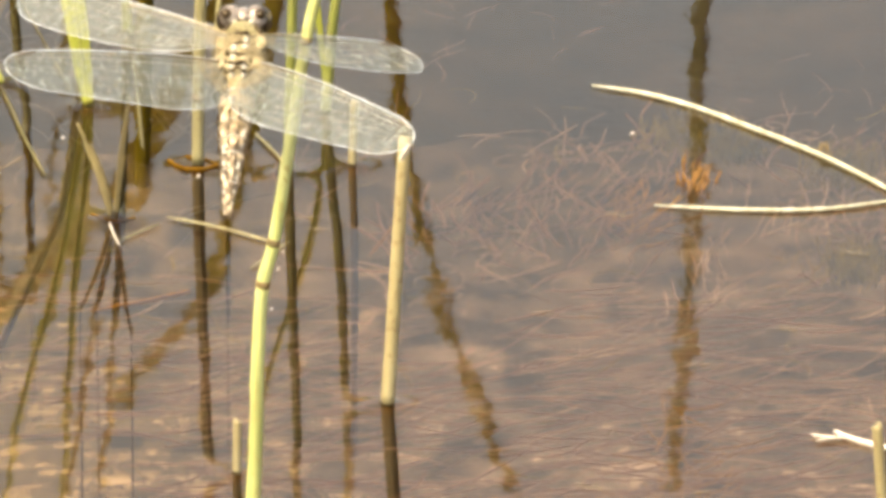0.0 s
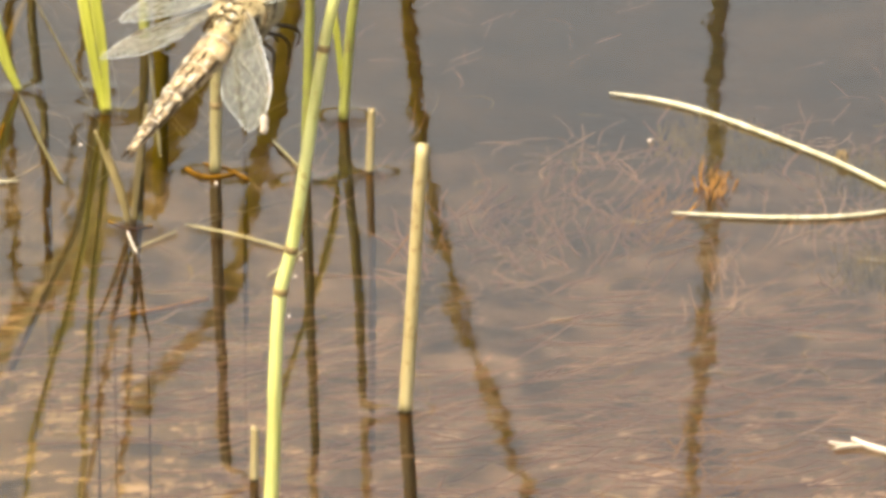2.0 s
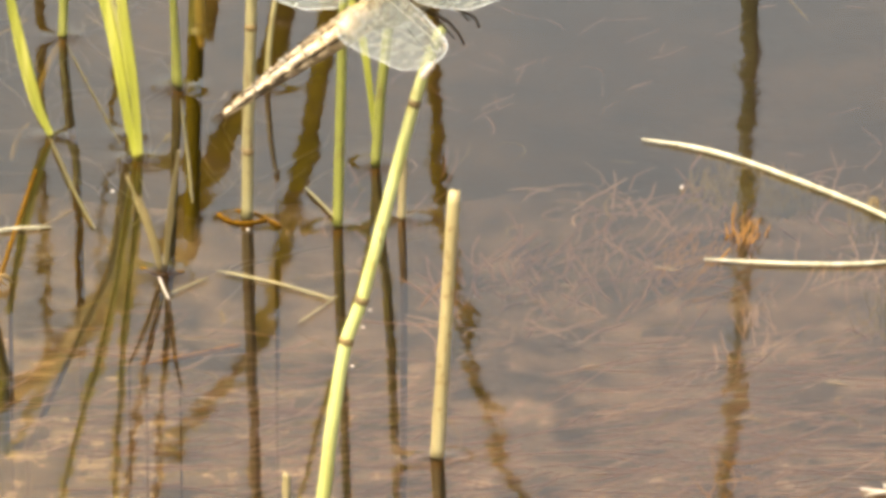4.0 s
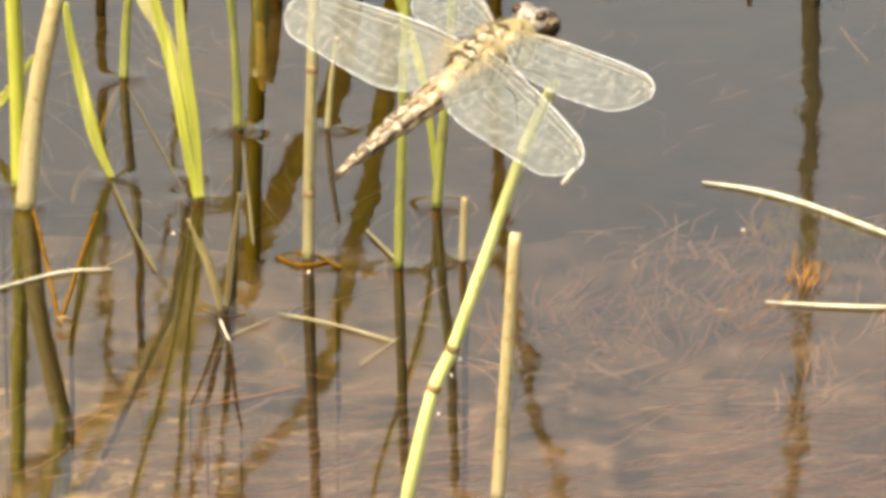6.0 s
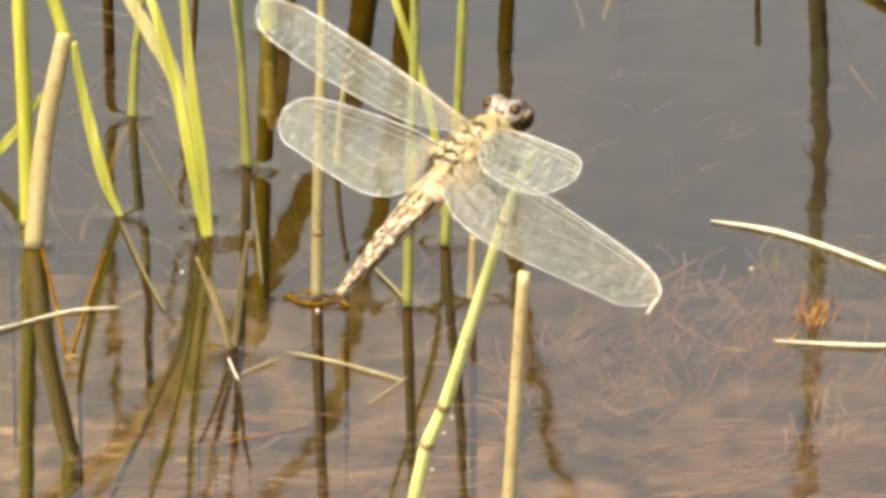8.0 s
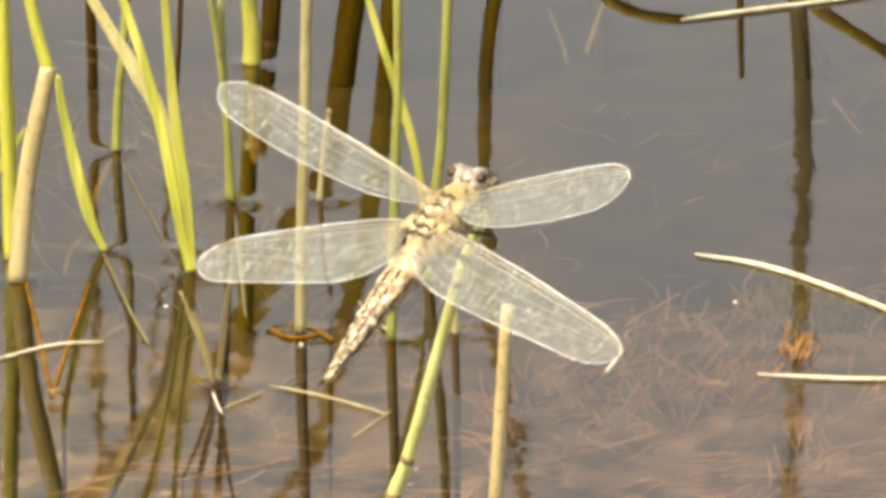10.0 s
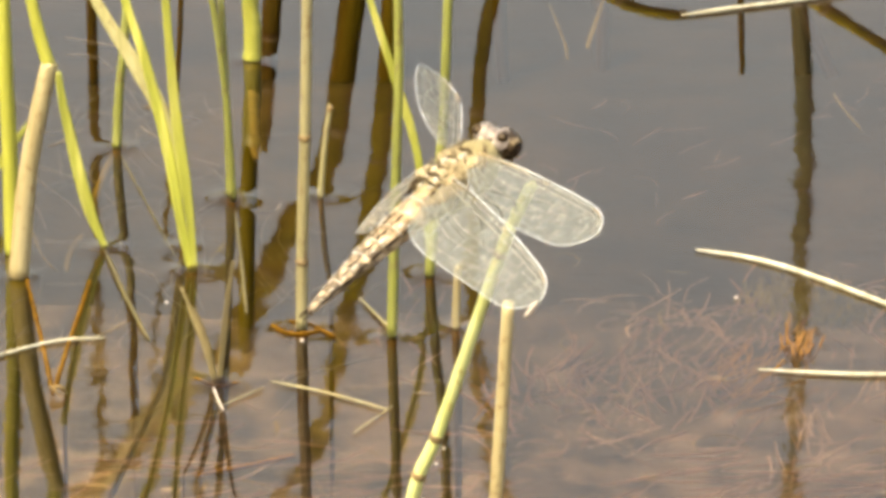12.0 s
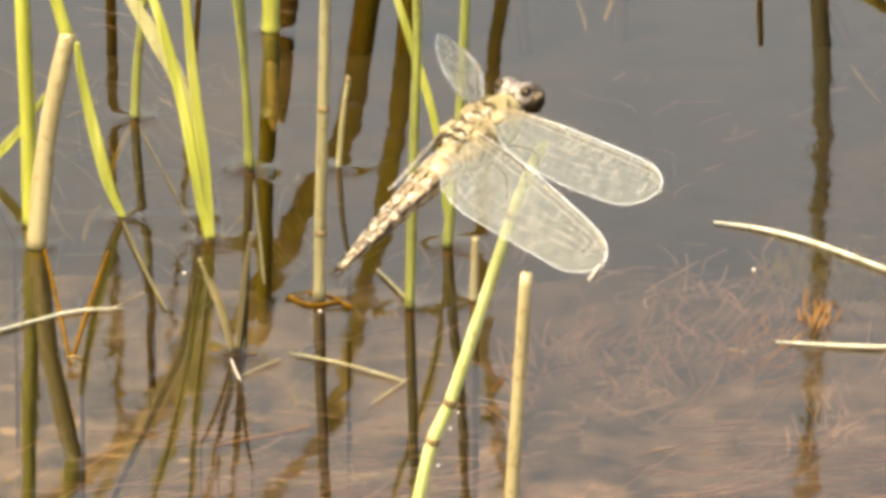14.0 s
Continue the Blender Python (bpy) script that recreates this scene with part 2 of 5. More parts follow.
def membrane_material(name, tint, base):
    """Thin clear wing skin with milky cells painted for sky glint and a fine net of veins."""
    m, nt, nd, lk, bsdf = nodes_of(name)
    out = nd["Material Output"]
    tr, mx = nd.new("ShaderNodeBsdfTransparent"), nd.new("ShaderNodeMixShader")
    co, vo, wv = nd.new("ShaderNodeTexCoord"), nd.new("ShaderNodeTexVoronoi"), nd.new("ShaderNodeMapping")
    wv.inputs["Scale"].default_value = (1.0, 1.25, 0.2)
    vo.feature = "DISTANCE_TO_EDGE"
    vo.inputs["Scale"].default_value = 1150
    lk.new(co.outputs["Object"], wv.inputs["Vector"])
    lk.new(wv.outputs["Vector"], vo.inputs["Vector"])
    net = ramp(nd, [(0.03, (base + 0.09, base + 0.09, base + 0.09)), (0.11, (base, base, base))])
    lk.new(vo.outputs["Distance"], net.inputs["Fac"])
    # streaks of higher opacity stand in for highlights on the wing
    sm = noise_tex(nd, lk, 900, (1.6, 0.42, 1), detail=5, rough=0.7)
    r = ramp(nd, [(0.34, (0.5, 0.5, 0.5)), (0.53, (0.95, 0.95, 0.95)), (0.70, (2.4, 2.4, 2.4))])
    lk.new(sm.outputs["Fac"], r.inputs["Fac"])
    fac = mixed(nd, lk, "MULTIPLY", 1.0, net.outputs["Color"], r.outputs["Color"])
    bsdf.inputs["Base Color"].default_value = (*tint, 1)
    bsdf.inputs["Roughness"].default_value = 0.34
    bsdf.inputs["Specular IOR Level"].default_value = 0.35
    b = nd.new("ShaderNodeBump")
    b.inputs["Strength"].default_value, b.inputs["Distance"].default_value = 0.5, 0.0001
    lk.new(vo.outputs["Distance"], b.inputs["Height"])
    lk.new(b.outputs["Normal"], bsdf.inputs["Normal"])
    lk.new(fac, mx.inputs[0])
    lk.new(tr.outputs[0], mx.inputs[1])
    lk.new(bsdf.outputs[0], mx.inputs[2])
    lk.new(mx.outputs[0], out.inputs["Surface"])
    return m


def abdomen_material():
    """Gold with broken dark and cream streaks that grow towards the tail."""
    m, nt, nd, lk, bsdf = nodes_of("streaked_abdomen")
    st = noise_tex(nd, lk, 1700, (0.3, 1.15, 1.15), detail=3, rough=0.55)
    pat = ramp(nd, [(0.45, (0.0085, 0.0064, 0.0046)), (0.50, (0.0378, 0.0288, 0.0202)), (0.56, (0.1459, 0.1247, 0.0962)), (0.66, (0.2576, 0.2318, 0.2016))])
    lk.new(st.outputs["Fac"], pat.inputs["Fac"])
    gd = noise_tex(nd, lk, 620, (0.6, 1, 1), detail=4, shift=2.0)
    gold = ramp(nd, [(0.36, (0.0274, 0.0192, 0.0108)), (0.5, (0.1064, 0.0831, 0.0512)), (0.66, (0.2145, 0.1822, 0.1318))])
    lk.new(gd.outputs["Fac"], gold.inputs["Fac"])
    co, sx, mr = nd.new("ShaderNodeTexCoord"), nd.new("ShaderNodeSeparateXYZ"), nd.new("ShaderNodeMapRange")
    lk.new(co.outputs["Object"], sx.inputs[0])
    mr.inputs["From Min"].default_value, mr.inputs["From Max"].default_value = -0.009, -0.019
    mr.inputs["To Min"].default_value, mr.inputs["To Max"].default_value = 0.2, 1.0
    lk.new(sx.outputs["X"], mr.inputs["Value"])
    lk.new(mixed(nd, lk, "MIX", mr.outputs["Result"], gold.outputs["Color"], pat.outputs["Color"]), bsdf.inputs["Base Color"])
    bsdf.inputs["Roughness"].default_value = 0.42
    b = nd.new("ShaderNodeBump")
    b.inputs["Strength"].default_value, b.inputs["Distance"].default_value = 0.4, 0.0002
    lk.new(gd.outputs["Fac"], b.inputs["Height"])
    lk.new(b.outputs["Normal"], bsdf.inputs["Normal"])
    return m


ABDO = abdomen_material()
def mat_of_weed():
    """Thin patches of reddish silt and weed, thicker towards the near shore."""
    m, nt, nd, lk, bsdf = nodes_of("silt_film")
    a = noise_tex(nd, lk, 120, (0.9, 0.5, 1), detail=6, rough=0.7)
    r = ramp(nd, [(0.38, (0.10, 0.10, 0.10)), (0.60, (1.1, 1.1, 1.1))])
    lk.new(a.outputs["Fac"], r.inputs["Fac"])
    co, sx, dens = nd.new("ShaderNodeTexCoord"), nd.new("ShaderNodeSeparateXYZ"), nd.new("ShaderNodeMapRange")
    lk.new(co.outputs["Object"], sx.inputs[0])
    lk.new(sx.outputs["Y"], dens.inputs["Value"])
    dens.inputs["From Min"].default_value, dens.inputs["From Max"].default_value = 0.165, -0.055
    dens.inputs["To Min"].default_value, dens.inputs["To Max"].default_value = 0.10, 0.80
    east, thin = nd.new("ShaderNodeMapRange"), nd.new("ShaderNodeMath")
    lk.new(sx.outputs["X"], east.inputs["Value"])
    east.inputs["From Min"].default_value, east.inputs["From Max"].default_value = -0.045, 0.015
    east.inputs["To Min"].default_value, east.inputs["To Max"].default_value = 1.25, 0.88
    thin.operation = "MULTIPLY"
    lk.new(r.outputs["Color"], thin.inputs[0])
    lk.new(east.outputs["Result"], thin.inputs[1])
    thick = nd.new("ShaderNodeMath")
    thick.operation = "MULTIPLY"
    lk.new(thin.outputs[0], thick.inputs[0])
    lk.new(dens.outputs["Result"], thick.inputs[1])
    # the drift thins out round its middle
    away, edge, keep = nd.new("ShaderNodeVectorMath"), nd.new("ShaderNodeMapRange"), nd.new("ShaderNodeMath")
    away.operation, keep.operation = "DISTANCE", "MULTIPLY"
    lk.new(co.outputs["Object"], away.inputs[0])
    away.inputs[1].default_value = (0.02, -0.005, -0.05)
    lk.new(away.outputs["Value"], edge.inputs["Value"])
    edge.inputs["From Min"].default_value, edge.inputs["From Max"].default_value = 0.2, 0.46
    edge.inputs["To Min"].default_value, edge.inputs["To Max"].default_value = 1.0, 0.0
    lk.new(thick.outputs[0], keep.inputs[0])
    lk.new(edge.outputs["Result"], keep.inputs[1])
    c = noise_tex(nd, lk, 260, (0.26, 1.0, 1), detail=6, rough=0.65, shift=4.0)
    col = ramp(nd, [(0.34, (0.080, 0.063, 0.052)), (0.5, (0.190, 0.152, 0.130)), (0.68, (0.40, 0.335, 0.30))])
    lk.new(c.outputs["Fac"], col.inputs["Fac"])
    side = nd.new("ShaderNodeMapRange")
    lk.new(sx.outputs["X"], side.inputs["Value"])
    side.inputs["From Min"].default_value, side.inputs["From Max"].default_value = -0.05, 0.02
    tone = mixed(nd, lk, "MIX", side.outputs["Result"], (1.0, 1.03, 0.82), (1.0, 1.0, 1.0))
    lk.new(mixed(nd, lk, "MULTIPLY", 1.0, col.outputs["Color"], tone), bsdf.inputs["Base Color"])
    bsdf.inputs["Roughness"].default_value, bsdf.inputs["Specular IOR Level"].default_value = 1.0, 0.0
    tr, mx = nd.new("ShaderNodeBsdfTransparent"), nd.new("ShaderNodeMixShader")
    lk.new(keep.outputs[0], mx.inputs[0])
    lk.new(tr.outputs[0], mx.inputs[1])
    lk.new(bsdf.outputs[0], mx.inputs[2])
    lk.new(mx.outputs[0], nd["Material Output"].inputs["Surface"])
    return m


SILT = mat_of_weed()
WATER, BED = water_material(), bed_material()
MEMBRANE = membrane_material("wing_membrane", (0.054, 0.072, 0.084), 0.43)
AMBER_SKIN = membrane_material("amber_wing_base", (0.12, 0.10, 0.06), 0.16)


# ---- mesh tools (lengths in millimetres, built in metres) ----
MM = 0.001


def part(name, bm, mat, parent=None, label="", smooth=True):
    me = bpy.data.meshes.new(name)
    bm.normal_update()
    bm.to_mesh(me)
    bm.free()
    me.materials.append(mat)
    if smooth:
        for p in me.polygons:
            p.use_smooth = True
    ob = new(name, me)
    ob.parent = parent
    return tagged(ob, label)


def spline(pts, n):
    """n + 1 points along a smooth curve through pts."""
    p = np.array(pts, float)
    p = np.vstack([2 * p[0] - p[1], p, 2 * p[-1] - p[-2]])
    seg, out = len(p) - 3, []
    for i in range(n + 1):
        s = min(i / n * seg, seg - 1e-9)
        k, t = int(s), s - int(s)
        a, b, c, d = p[k:k + 4]
        out.append(0.5 * (2 * b + (c - a) * t + (2 * a - 5 * b + 4 * c - d) * t * t + (3 * b - a - 3 * c + d) * t ** 3))
    return np.array(out)


def tube(bm, pts, radii, sides=12, squash=1.0, caps=True):
    """A tube along pts (metres) with a radius at each."""
    p = [Vector(q) for q in pts]
    ref, rings = Vector((0.31, 0.87, 0.38)), []
    for i, q in enumerate(p):
        d = (p[min(i + 1, len(p) - 1)] - p[max(i - 1, 0)]).normalized()
        a = d.cross(ref).normalized()
        b = d.cross(a)
        r = radii[i] if hasattr(radii, "__len__") else radii
        rings.append([bm.verts.new(q + a * math.cos(k * math.tau / sides) * r + b * math.sin(k * math.tau / sides) * r * squash) for k in range(sides)])
    for u, v in zip(rings, rings[1:]):
        for k in range(sides):
            bm.faces.new((u[k], u[(k + 1) % sides], v[(k + 1) % sides], v[k]))
    if caps:
        bm.faces.new(rings[0][::-1])
        bm.faces.new(rings[-1])
    return rings


def blob(bm, centre, size, rough=0.0, seg=16, rings=10, seed=0):
    """A closed rounded body, its skin a little uneven."""
    made = bmesh.ops.create_uvsphere(bm, u_segments=seg, v_segments=rings, radius=1.0)["verts"]
    for v in made:
        k = 1 + rough * noise.noise(v.co * 2.1 + Vector((seed, seed * 0.7, 0)))
        v.co = Vector((v.co.x * size[0] * k, v.co.y * size[1] * k, v.co.z * size[2] * k)) + Vector(centre)
    return made


def thing(name, at, label, category, group=""):
    ob = new(name)
    ob.empty_display_size = 0.01
    ob.location = at
    return tagged(ob, label, category, group)


BED_Z = -0.085


def bed_level(y):
    """The bed rises to a shallow shelf on the far side."""
    return BED_Z + 0.062 * min(1, max(0, (y - 0.09) / 0.08))


rng = random.Random(5)


def axis():
    """Spacing that is fine in the middle and runs out to the horizon."""
    near = np.linspace(-0.32, 0.32, 130)
    far = 0.32 + np.cumsum(np.geomspace(0.008, 420, 34))
    return np.concatenate([-far[::-1], near, far])


def ground_sheet():
    ax = axis()
    n = len(ax)
    verts = []
    for y in ax:
        for x in ax:
            fade = 1 / (1 + (math.hypot(x, y) / 0.32) ** 6)
            z = bed_level(y) + fade * (0.004 * noise.noise((x * 14, y * 14, 0.3)) + 0.002 * noise.noise((x * 60, y * 45, 1.7)))
            verts.append((x, y, z if abs(x) + abs(y) < 3 else bed_level(y)))
    faces = [(j * n + i, j * n + i + 1, (j + 1) * n + i + 1, (j + 1) * n + i) for j in range(n - 1) for i in range(n - 1)]
    me = bpy.data.meshes.new("ground")
    me.from_pydata(verts, [], faces)
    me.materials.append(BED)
    for p in me.polygons:
        p.use_smooth = True
    return tagged(new("ground", me), "brown muddy pond bed under shallow water", "pond bed", kind="structure")


def water_sheet(feet):
    """The surface, raised in a small collar round each stem, with faint rings round the swaying one."""
    fx = 0.20 + np.cumsum(np.geomspace(0.003, 420, 30))
    xs = np.concatenate([-fx[::-1], np.linspace(-0.2, 0.2, 300), fx])
    ys = np.concatenate([-0.26 - np.cumsum(np.geomspace(0.003, 420, 30))[::-1], np.linspace(-0.26, 0.20, 340), 0.20 + np.cumsum(np.geomspace(0.003, 420, 30))])
    gx, gy = np.meshgrid(xs, ys)
    z = np.zeros_like(gx)
    for x, y, k in feet:
        d = np.hypot(gx - x, gy - y)
        z += 0.0009 * np.exp(-d / 0.0016)
        z += k * 0.00005 * np.sin(d / 0.0075 * math.tau) * np.exp(-d / 0.035)
    z[(abs(gx) > 0.2) | (gy < -0.26) | (gy > 0.2)] = 0
    n = len(xs)
    k = np.arange(len(ys) - 1)[:, None] * n + np.arange(n - 1)[None, :]
    faces = np.stack([k, k + 1, k + n + 1, k + n], -1).reshape(-1, 4)
    me = bpy.data.meshes.new("water")
    me.from_pydata(np.stack([gx, gy, z], -1).reshape(-1, 3).tolist(), [], faces.tolist())
    me.materials.append(WATER)
    for p in me.polygons:
        p.use_smooth = True
    return tagged(new("water", me), "still shallow pond water mirroring a pale sky", "water", kind="structure")


def silt_sheet():
    """Drifts of loose silt and weed that hang in the water."""
    bm = bmesh.new()
    rows = []
    for i in range(1, 61):
        ring = []
        for k in range(96):
            q, r = k * math.tau / 96, 0.47 * i / 60
            x, y = 0.02 + r * math.cos(q), -0.005 + r * math.sin(q)
            ring.append(bm.verts.new((x, y, -0.05 + 0.006 * noise.noise((x * 25, y * 20, 4)) * (1 - (i / 60) ** 4))))
        rows.append(ring)
    bm.faces.new(rows[0])
    for u, v in zip(rows, rows[1:]):
        for k in range(96):
            bm.faces.new((u[k], v[k], v[(k + 1) % 96], u[(k + 1) % 96]))
    return tagged(part("silt_drift", bm, SILT), "loose reddish silt and weed drifting under the surface", "silt", kind="stuff")


ground_sheet()
silt_sheet()
FEET = []



# ---- stems ----
def drowned(line, rad, y):
    """The foot of a stem under water, down to the mud; mirrors the stem to darken its reflection."""
    pts, last = [np.zeros(3)], np.zeros(3)
    for k in range(1, round((0.003 - bed_level(y)) / 0.002)):
        z = 0.002 * k
        if z < line[-1][2]:
            q = np.array([np.interp(z, [p[2] for p in line], [p[c] for p in line]) for c in (0, 1)])
        else:
            q = last[:2]
        step = np.clip(q - last[:2], -0.0009, 0.0009)
        last = np.array((*(last[:2] + step), -z))
        pts.append(last)
    bm = bmesh.new()
    tube(bm, pts, [rad[0] * (0.96 - 0.004 * k) for k in range(len(pts))], 10)
    return bm


def stalk(name, pts, width, mat, label, category, joints=(), taper=0.85, cut=True, foot=True, group="", lump=0.05, dark_from=1.0, skin=None):
    """A round stem that stands in the water: the dry stalk, its drowned foot, its joints; darkened past a share of it
    for its reflection.
    """
    base = np.array(pts[0]) * MM
    ob = thing(name, base, label, category, group)
    if foot:
        FEET.append((base[0], base[1], 0.4 if lump > 0.05 else 0.05))
    loc = [np.array(p) * MM - base for p in pts]
    n = 10 + 5 * len(pts)
    line = spline(loc, n)
    r0 = width * MM / 2
    seed = rng.random() * 50
    rad = [r0 * (1 + (taper - 1) * i / n) * (1 + lump * noise.noise((seed, i * 0.45, 0))) for i in range(n + 1)]
    bm = bmesh.new()
    top = round(dark_from * n)
    rings = tube(bm, line[:top + 1], rad[:top + 1], 12)
    if top < n:
        # the unseen top is coloured dark so that its reflection comes out dark
        upper = bmesh.new()
        tube(upper, line[top:], rad[top:], 12)
        part("upper_stalk", upper, DUSK, ob, "unseen upper stalk, dark for its reflection")
    elif cut:
        for v in rings[-1]:
            v.co.z += r0 * 0.5 * math.sin(v.co.x * 4000 + seed)
    part("stalk", bm, mat, ob)
    if foot:
        part("drowned_foot", drowned(line, rad, base[1]), skin or FOOT, ob, "olive foot under water, tinting the stem's reflection" if skin else "slimy dark foot under water, darkening the stem's reflection")
    for f in joints:
        i = max(1, min(n - 1, round(f * n)))
        d = (line[i + 1] - line[i - 1]) / np.linalg.norm(line[i + 1] - line[i - 1])
        bm = bmesh.new()
        ru = rad[i]
        tube(bm, [line[i] + d * h * MM for h in (-0.5, -0.2, 0.3, 0.6)], [ru * 1.02, ru * 1.14, ru * 1.12, ru * 1.01], 12)
        part("joint", bm, JOINT, ob, "dark ring at the joint")
    return ob


def tan_stem(pts, w):
    return stalk("dry_reed", pts, w, TAN, "tall dry tan reed stem standing in the pond", "reed", (0.16, 0.45, 0.75))


def straw_stump(pts, w):
    return stalk("reed_stump", pts, w, STRAW, "cut straw-coloured reed stump rising from the water", "reed stump", (), 0.88)


def thin_straw(pts, w):
    return stalk("reed_stump", pts, w, TAN, "thin broken tan stalk standing in the water", "reed stump", (0.97,))


def green_stem(pts, w, dark_from=1.0):
    return stalk("green_reed", pts, w, GREEN, "slender fresh green reed stem standing in the pond", "reed", (), 0.8, group="green reeds", dark_from=dark_from)


def wide_stem(pts, w, dark_from=1.0):
    return stalk("green_reed", pts, w, YELLOW, "broad yellow-green reed stem standing in the pond", "reed", (), 0.85, group="green reeds", dark_from=dark_from, skin=OLIVE)


def blade(pts, w, mat=None, label="narrow fresh green leaf blade rising from the water", name="reed_leaf"):
    """A leaf with a folded midrib and a real thickness."""
    base = np.array(pts[0]) * MM
    ob = thing(name, base, label, "leaf", "reed leaves")
    FEET.append((base[0], base[1], 0.04))
    line = spline([np.array(p) * MM - base for p in pts], 8 * len(pts))
    n = len(line) - 1
    bm = bmesh.new()
    rows = []
    for i, q in enumerate(line):
        d = Vector(line[min(i + 1, n)] - line[max(i - 1, 0)]).normalized()
        side = d.cross(Vector((0.25, -1, 0.2))).normalized()
        up = side.cross(d)
        f = i / n
        h = w * MM / 2 * (0.55 + 0.6 * min(1, f * 3)) * (1 - 0.55 * max(0, f - 0.45) / 0.55)
        q = Vector(q)
        th = 0.00016
        rows.append([bm.verts.new(q + side * a * h + up * (b * h * 0.35 + c * th)) for a, b, c in ((-1, 1, 1), (-0.5, 0.35, 1), (0, 0, 1.6), (0.5, 0.35, 1), (1, 1, 1), (1, 1, -1), (0, 0, -1.6), (-1, 1, -1))])
    for u, v in zip(rows, rows[1:]):
        for k in range(8):
            bm.faces.new((u[k], u[(k + 1) % 8], v[(k + 1) % 8], v[k]))
    bm.faces.new(rows[0][::-1])
    bm.faces.new(rows[-1])
    part("leaf_blade", bm, mat or BRIGHT, ob)
    part("drowned_foot", drowned(line, [w * MM * 0.27], base[1]), FOOT, ob, "slimy dark foot under water, darkening the stem's reflection")
    return ob


def pale_blade(pts, w):
    return blade(pts, w, FADED, "broad faded yellow-green leaf blade among green leaves")


def wilted_blade(pts, w):
    return blade(pts, w, WILT, "withered olive-tan leaf blade in a half-drowned tuft")


def bent_straw(pts, w):
    ob = stalk("dry_reed", pts, w, STRAW, "thick dry straw reed stem with a bent knee", "reed", (), 0.8, cut=False, skin=OLIVE)
    base = np.array(pts[0])
    top = [np.array(p) - base for p in BENT_TOP]
    line = spline([p * MM for p in top], 20)
    bm = bmesh.new()
    tube(bm, line, [w * MM * (0.36 - 0.006 * i) for i in range(21)], 10, 0.7)
    part("upper_stalk", bm, YELLOW, ob, "yellow-green upper stalk")
    bm = bmesh.new()
    blob(bm, top[0] * MM, (w * MM * 0.42, w * MM * 0.4, w * MM * 0.3), 0.3, seed=3)
    part("knee", bm, TAN, ob, "cracked tan knee")
    return ob


def lying(name, pts, w, mat, label, category, group="", sag=0.0, ends=0.35, squash=0.75):
    base = np.array(pts[0]) * MM
    line = spline([np.array(p) * MM - base for p in pts], 10 * len(pts))
    n = len(line) - 1
    bm = bmesh.new()
    tube(bm, line, [w * MM / 2 * (ends + (1 - ends) * min(1, 5 * min(i, n - i * 0.9) / n)) * (1 + 0.08 * math.sin(i * 1.7)) for i in range(n + 1)], 10, squash)
    ob = part(name, bm, mat)
    ob.location = base
    return tagged(ob, label, category, group)


def floating_straw(pts, w):
    return lying("floating_straw", pts, w, PALE, "bleached straw floating on the water", "straw", "floating straws")


def sunken_leaf(pts, w):
    return lying("sunken_leaf", pts, w, SCUM, "thin yellowish strip just under the surface, for leaves and leaf reflections", "leaf", "sunken leaves", squash=0.3)


def floating_leaf(pts, w):
    # a solid strip drawn where a leaf mirrors in the water
    return lying("floating_leaf", pts, w, DROWNED, "olive-green strip in place of a leaf's reflection", "leaf", "floating leaves", squash=0.25, ends=0.2)


def tan_shoot(pts, w):
    return lying("drowned_shoot", pts, w, SCUM, "tan drowned shoot under the surface", "stem", squash=0.6)


def twig(pts, w, tone=0):
    if tone:
        return lying("rootlet", pts, w, ROOT, "orange-brown rootlet lying at the surface", "rootlet", "rootlets")
    return lying("twig", pts, w, TAN, "thin tan twig floating on the water", "twig", "floating twigs")


def shred_or_mirror(pts, w, tone=0):
    # dark strips serve as rotten shreds and as painted stem reflections
    return lying("drowned_reed", pts, w, FOOT if tone else OLIVE, "thin dark strip on the water, for shreds and painted reflections" if tone else "thick olive-brown drowned stem under the surface", "stem", "drowned stems", ends=0.8)


def tall_reed(pts, w, sage=0):
    return stalk("tall_reed", pts, w, SAGE if sage else DUSK, "tall grey-green reed standing in the pond" if sage else "tall unseen reed in the pond, dark for its reflection", "reed", (0.3, 0.6), 0.75, group="tall reeds")


def drooping_leaf(pts, w):
    return stalk("drooping_reed", pts, w, OLIVE, "long olive-brown reed drooping over the pond", "reed", (0.2, 0.45), 0.7, group="drooping reeds")


def white_scrap(pts, w):
    return lying("pale_scrap", pts, w, WHITE, "white forked scrap of leaf floating on the water", "leaf scrap", squash=0.5)


def litter_strip(pts, w):
    return lying("leaf_litter", pts, w, LITTER, "torn tan strip of dead leaf just under the surface", "leaf scrap", "leaf litter", squash=0.3, ends=0.25)


# tall and cut stems, each from the water up
tan_stem([(-22.7, -10.0, 0.0), (-22.4, -10.0, 17.5), (-21.8, -10.0, 36.9), (-21.3, -10.0, 61.0), (-20.6, -10.0, 105.5)], 2.0)
straw_stump([(7.7, -116.0, 0.0), (9.1, -116.0, 23.1), (10.3, -116.0, 43.0)], 2.2)
straw_stump([(-15.1, -143.8, 0.0), (-14.9, -143.8, 8.5)], 1.4)
straw_stump([(2.5, -10.0, 0.0), (2.9, -10.0, 11.1)], 1.4)
straw_stump([(80.8, -163.3, 0.0), (79.5, -163.3, 15.4)], 1.8)
thin_straw([(-20.4, 55.1, 0.0), (-19.6, 55.1, 9.7), (-18.6, 55.1, 16.6)], 1.0)
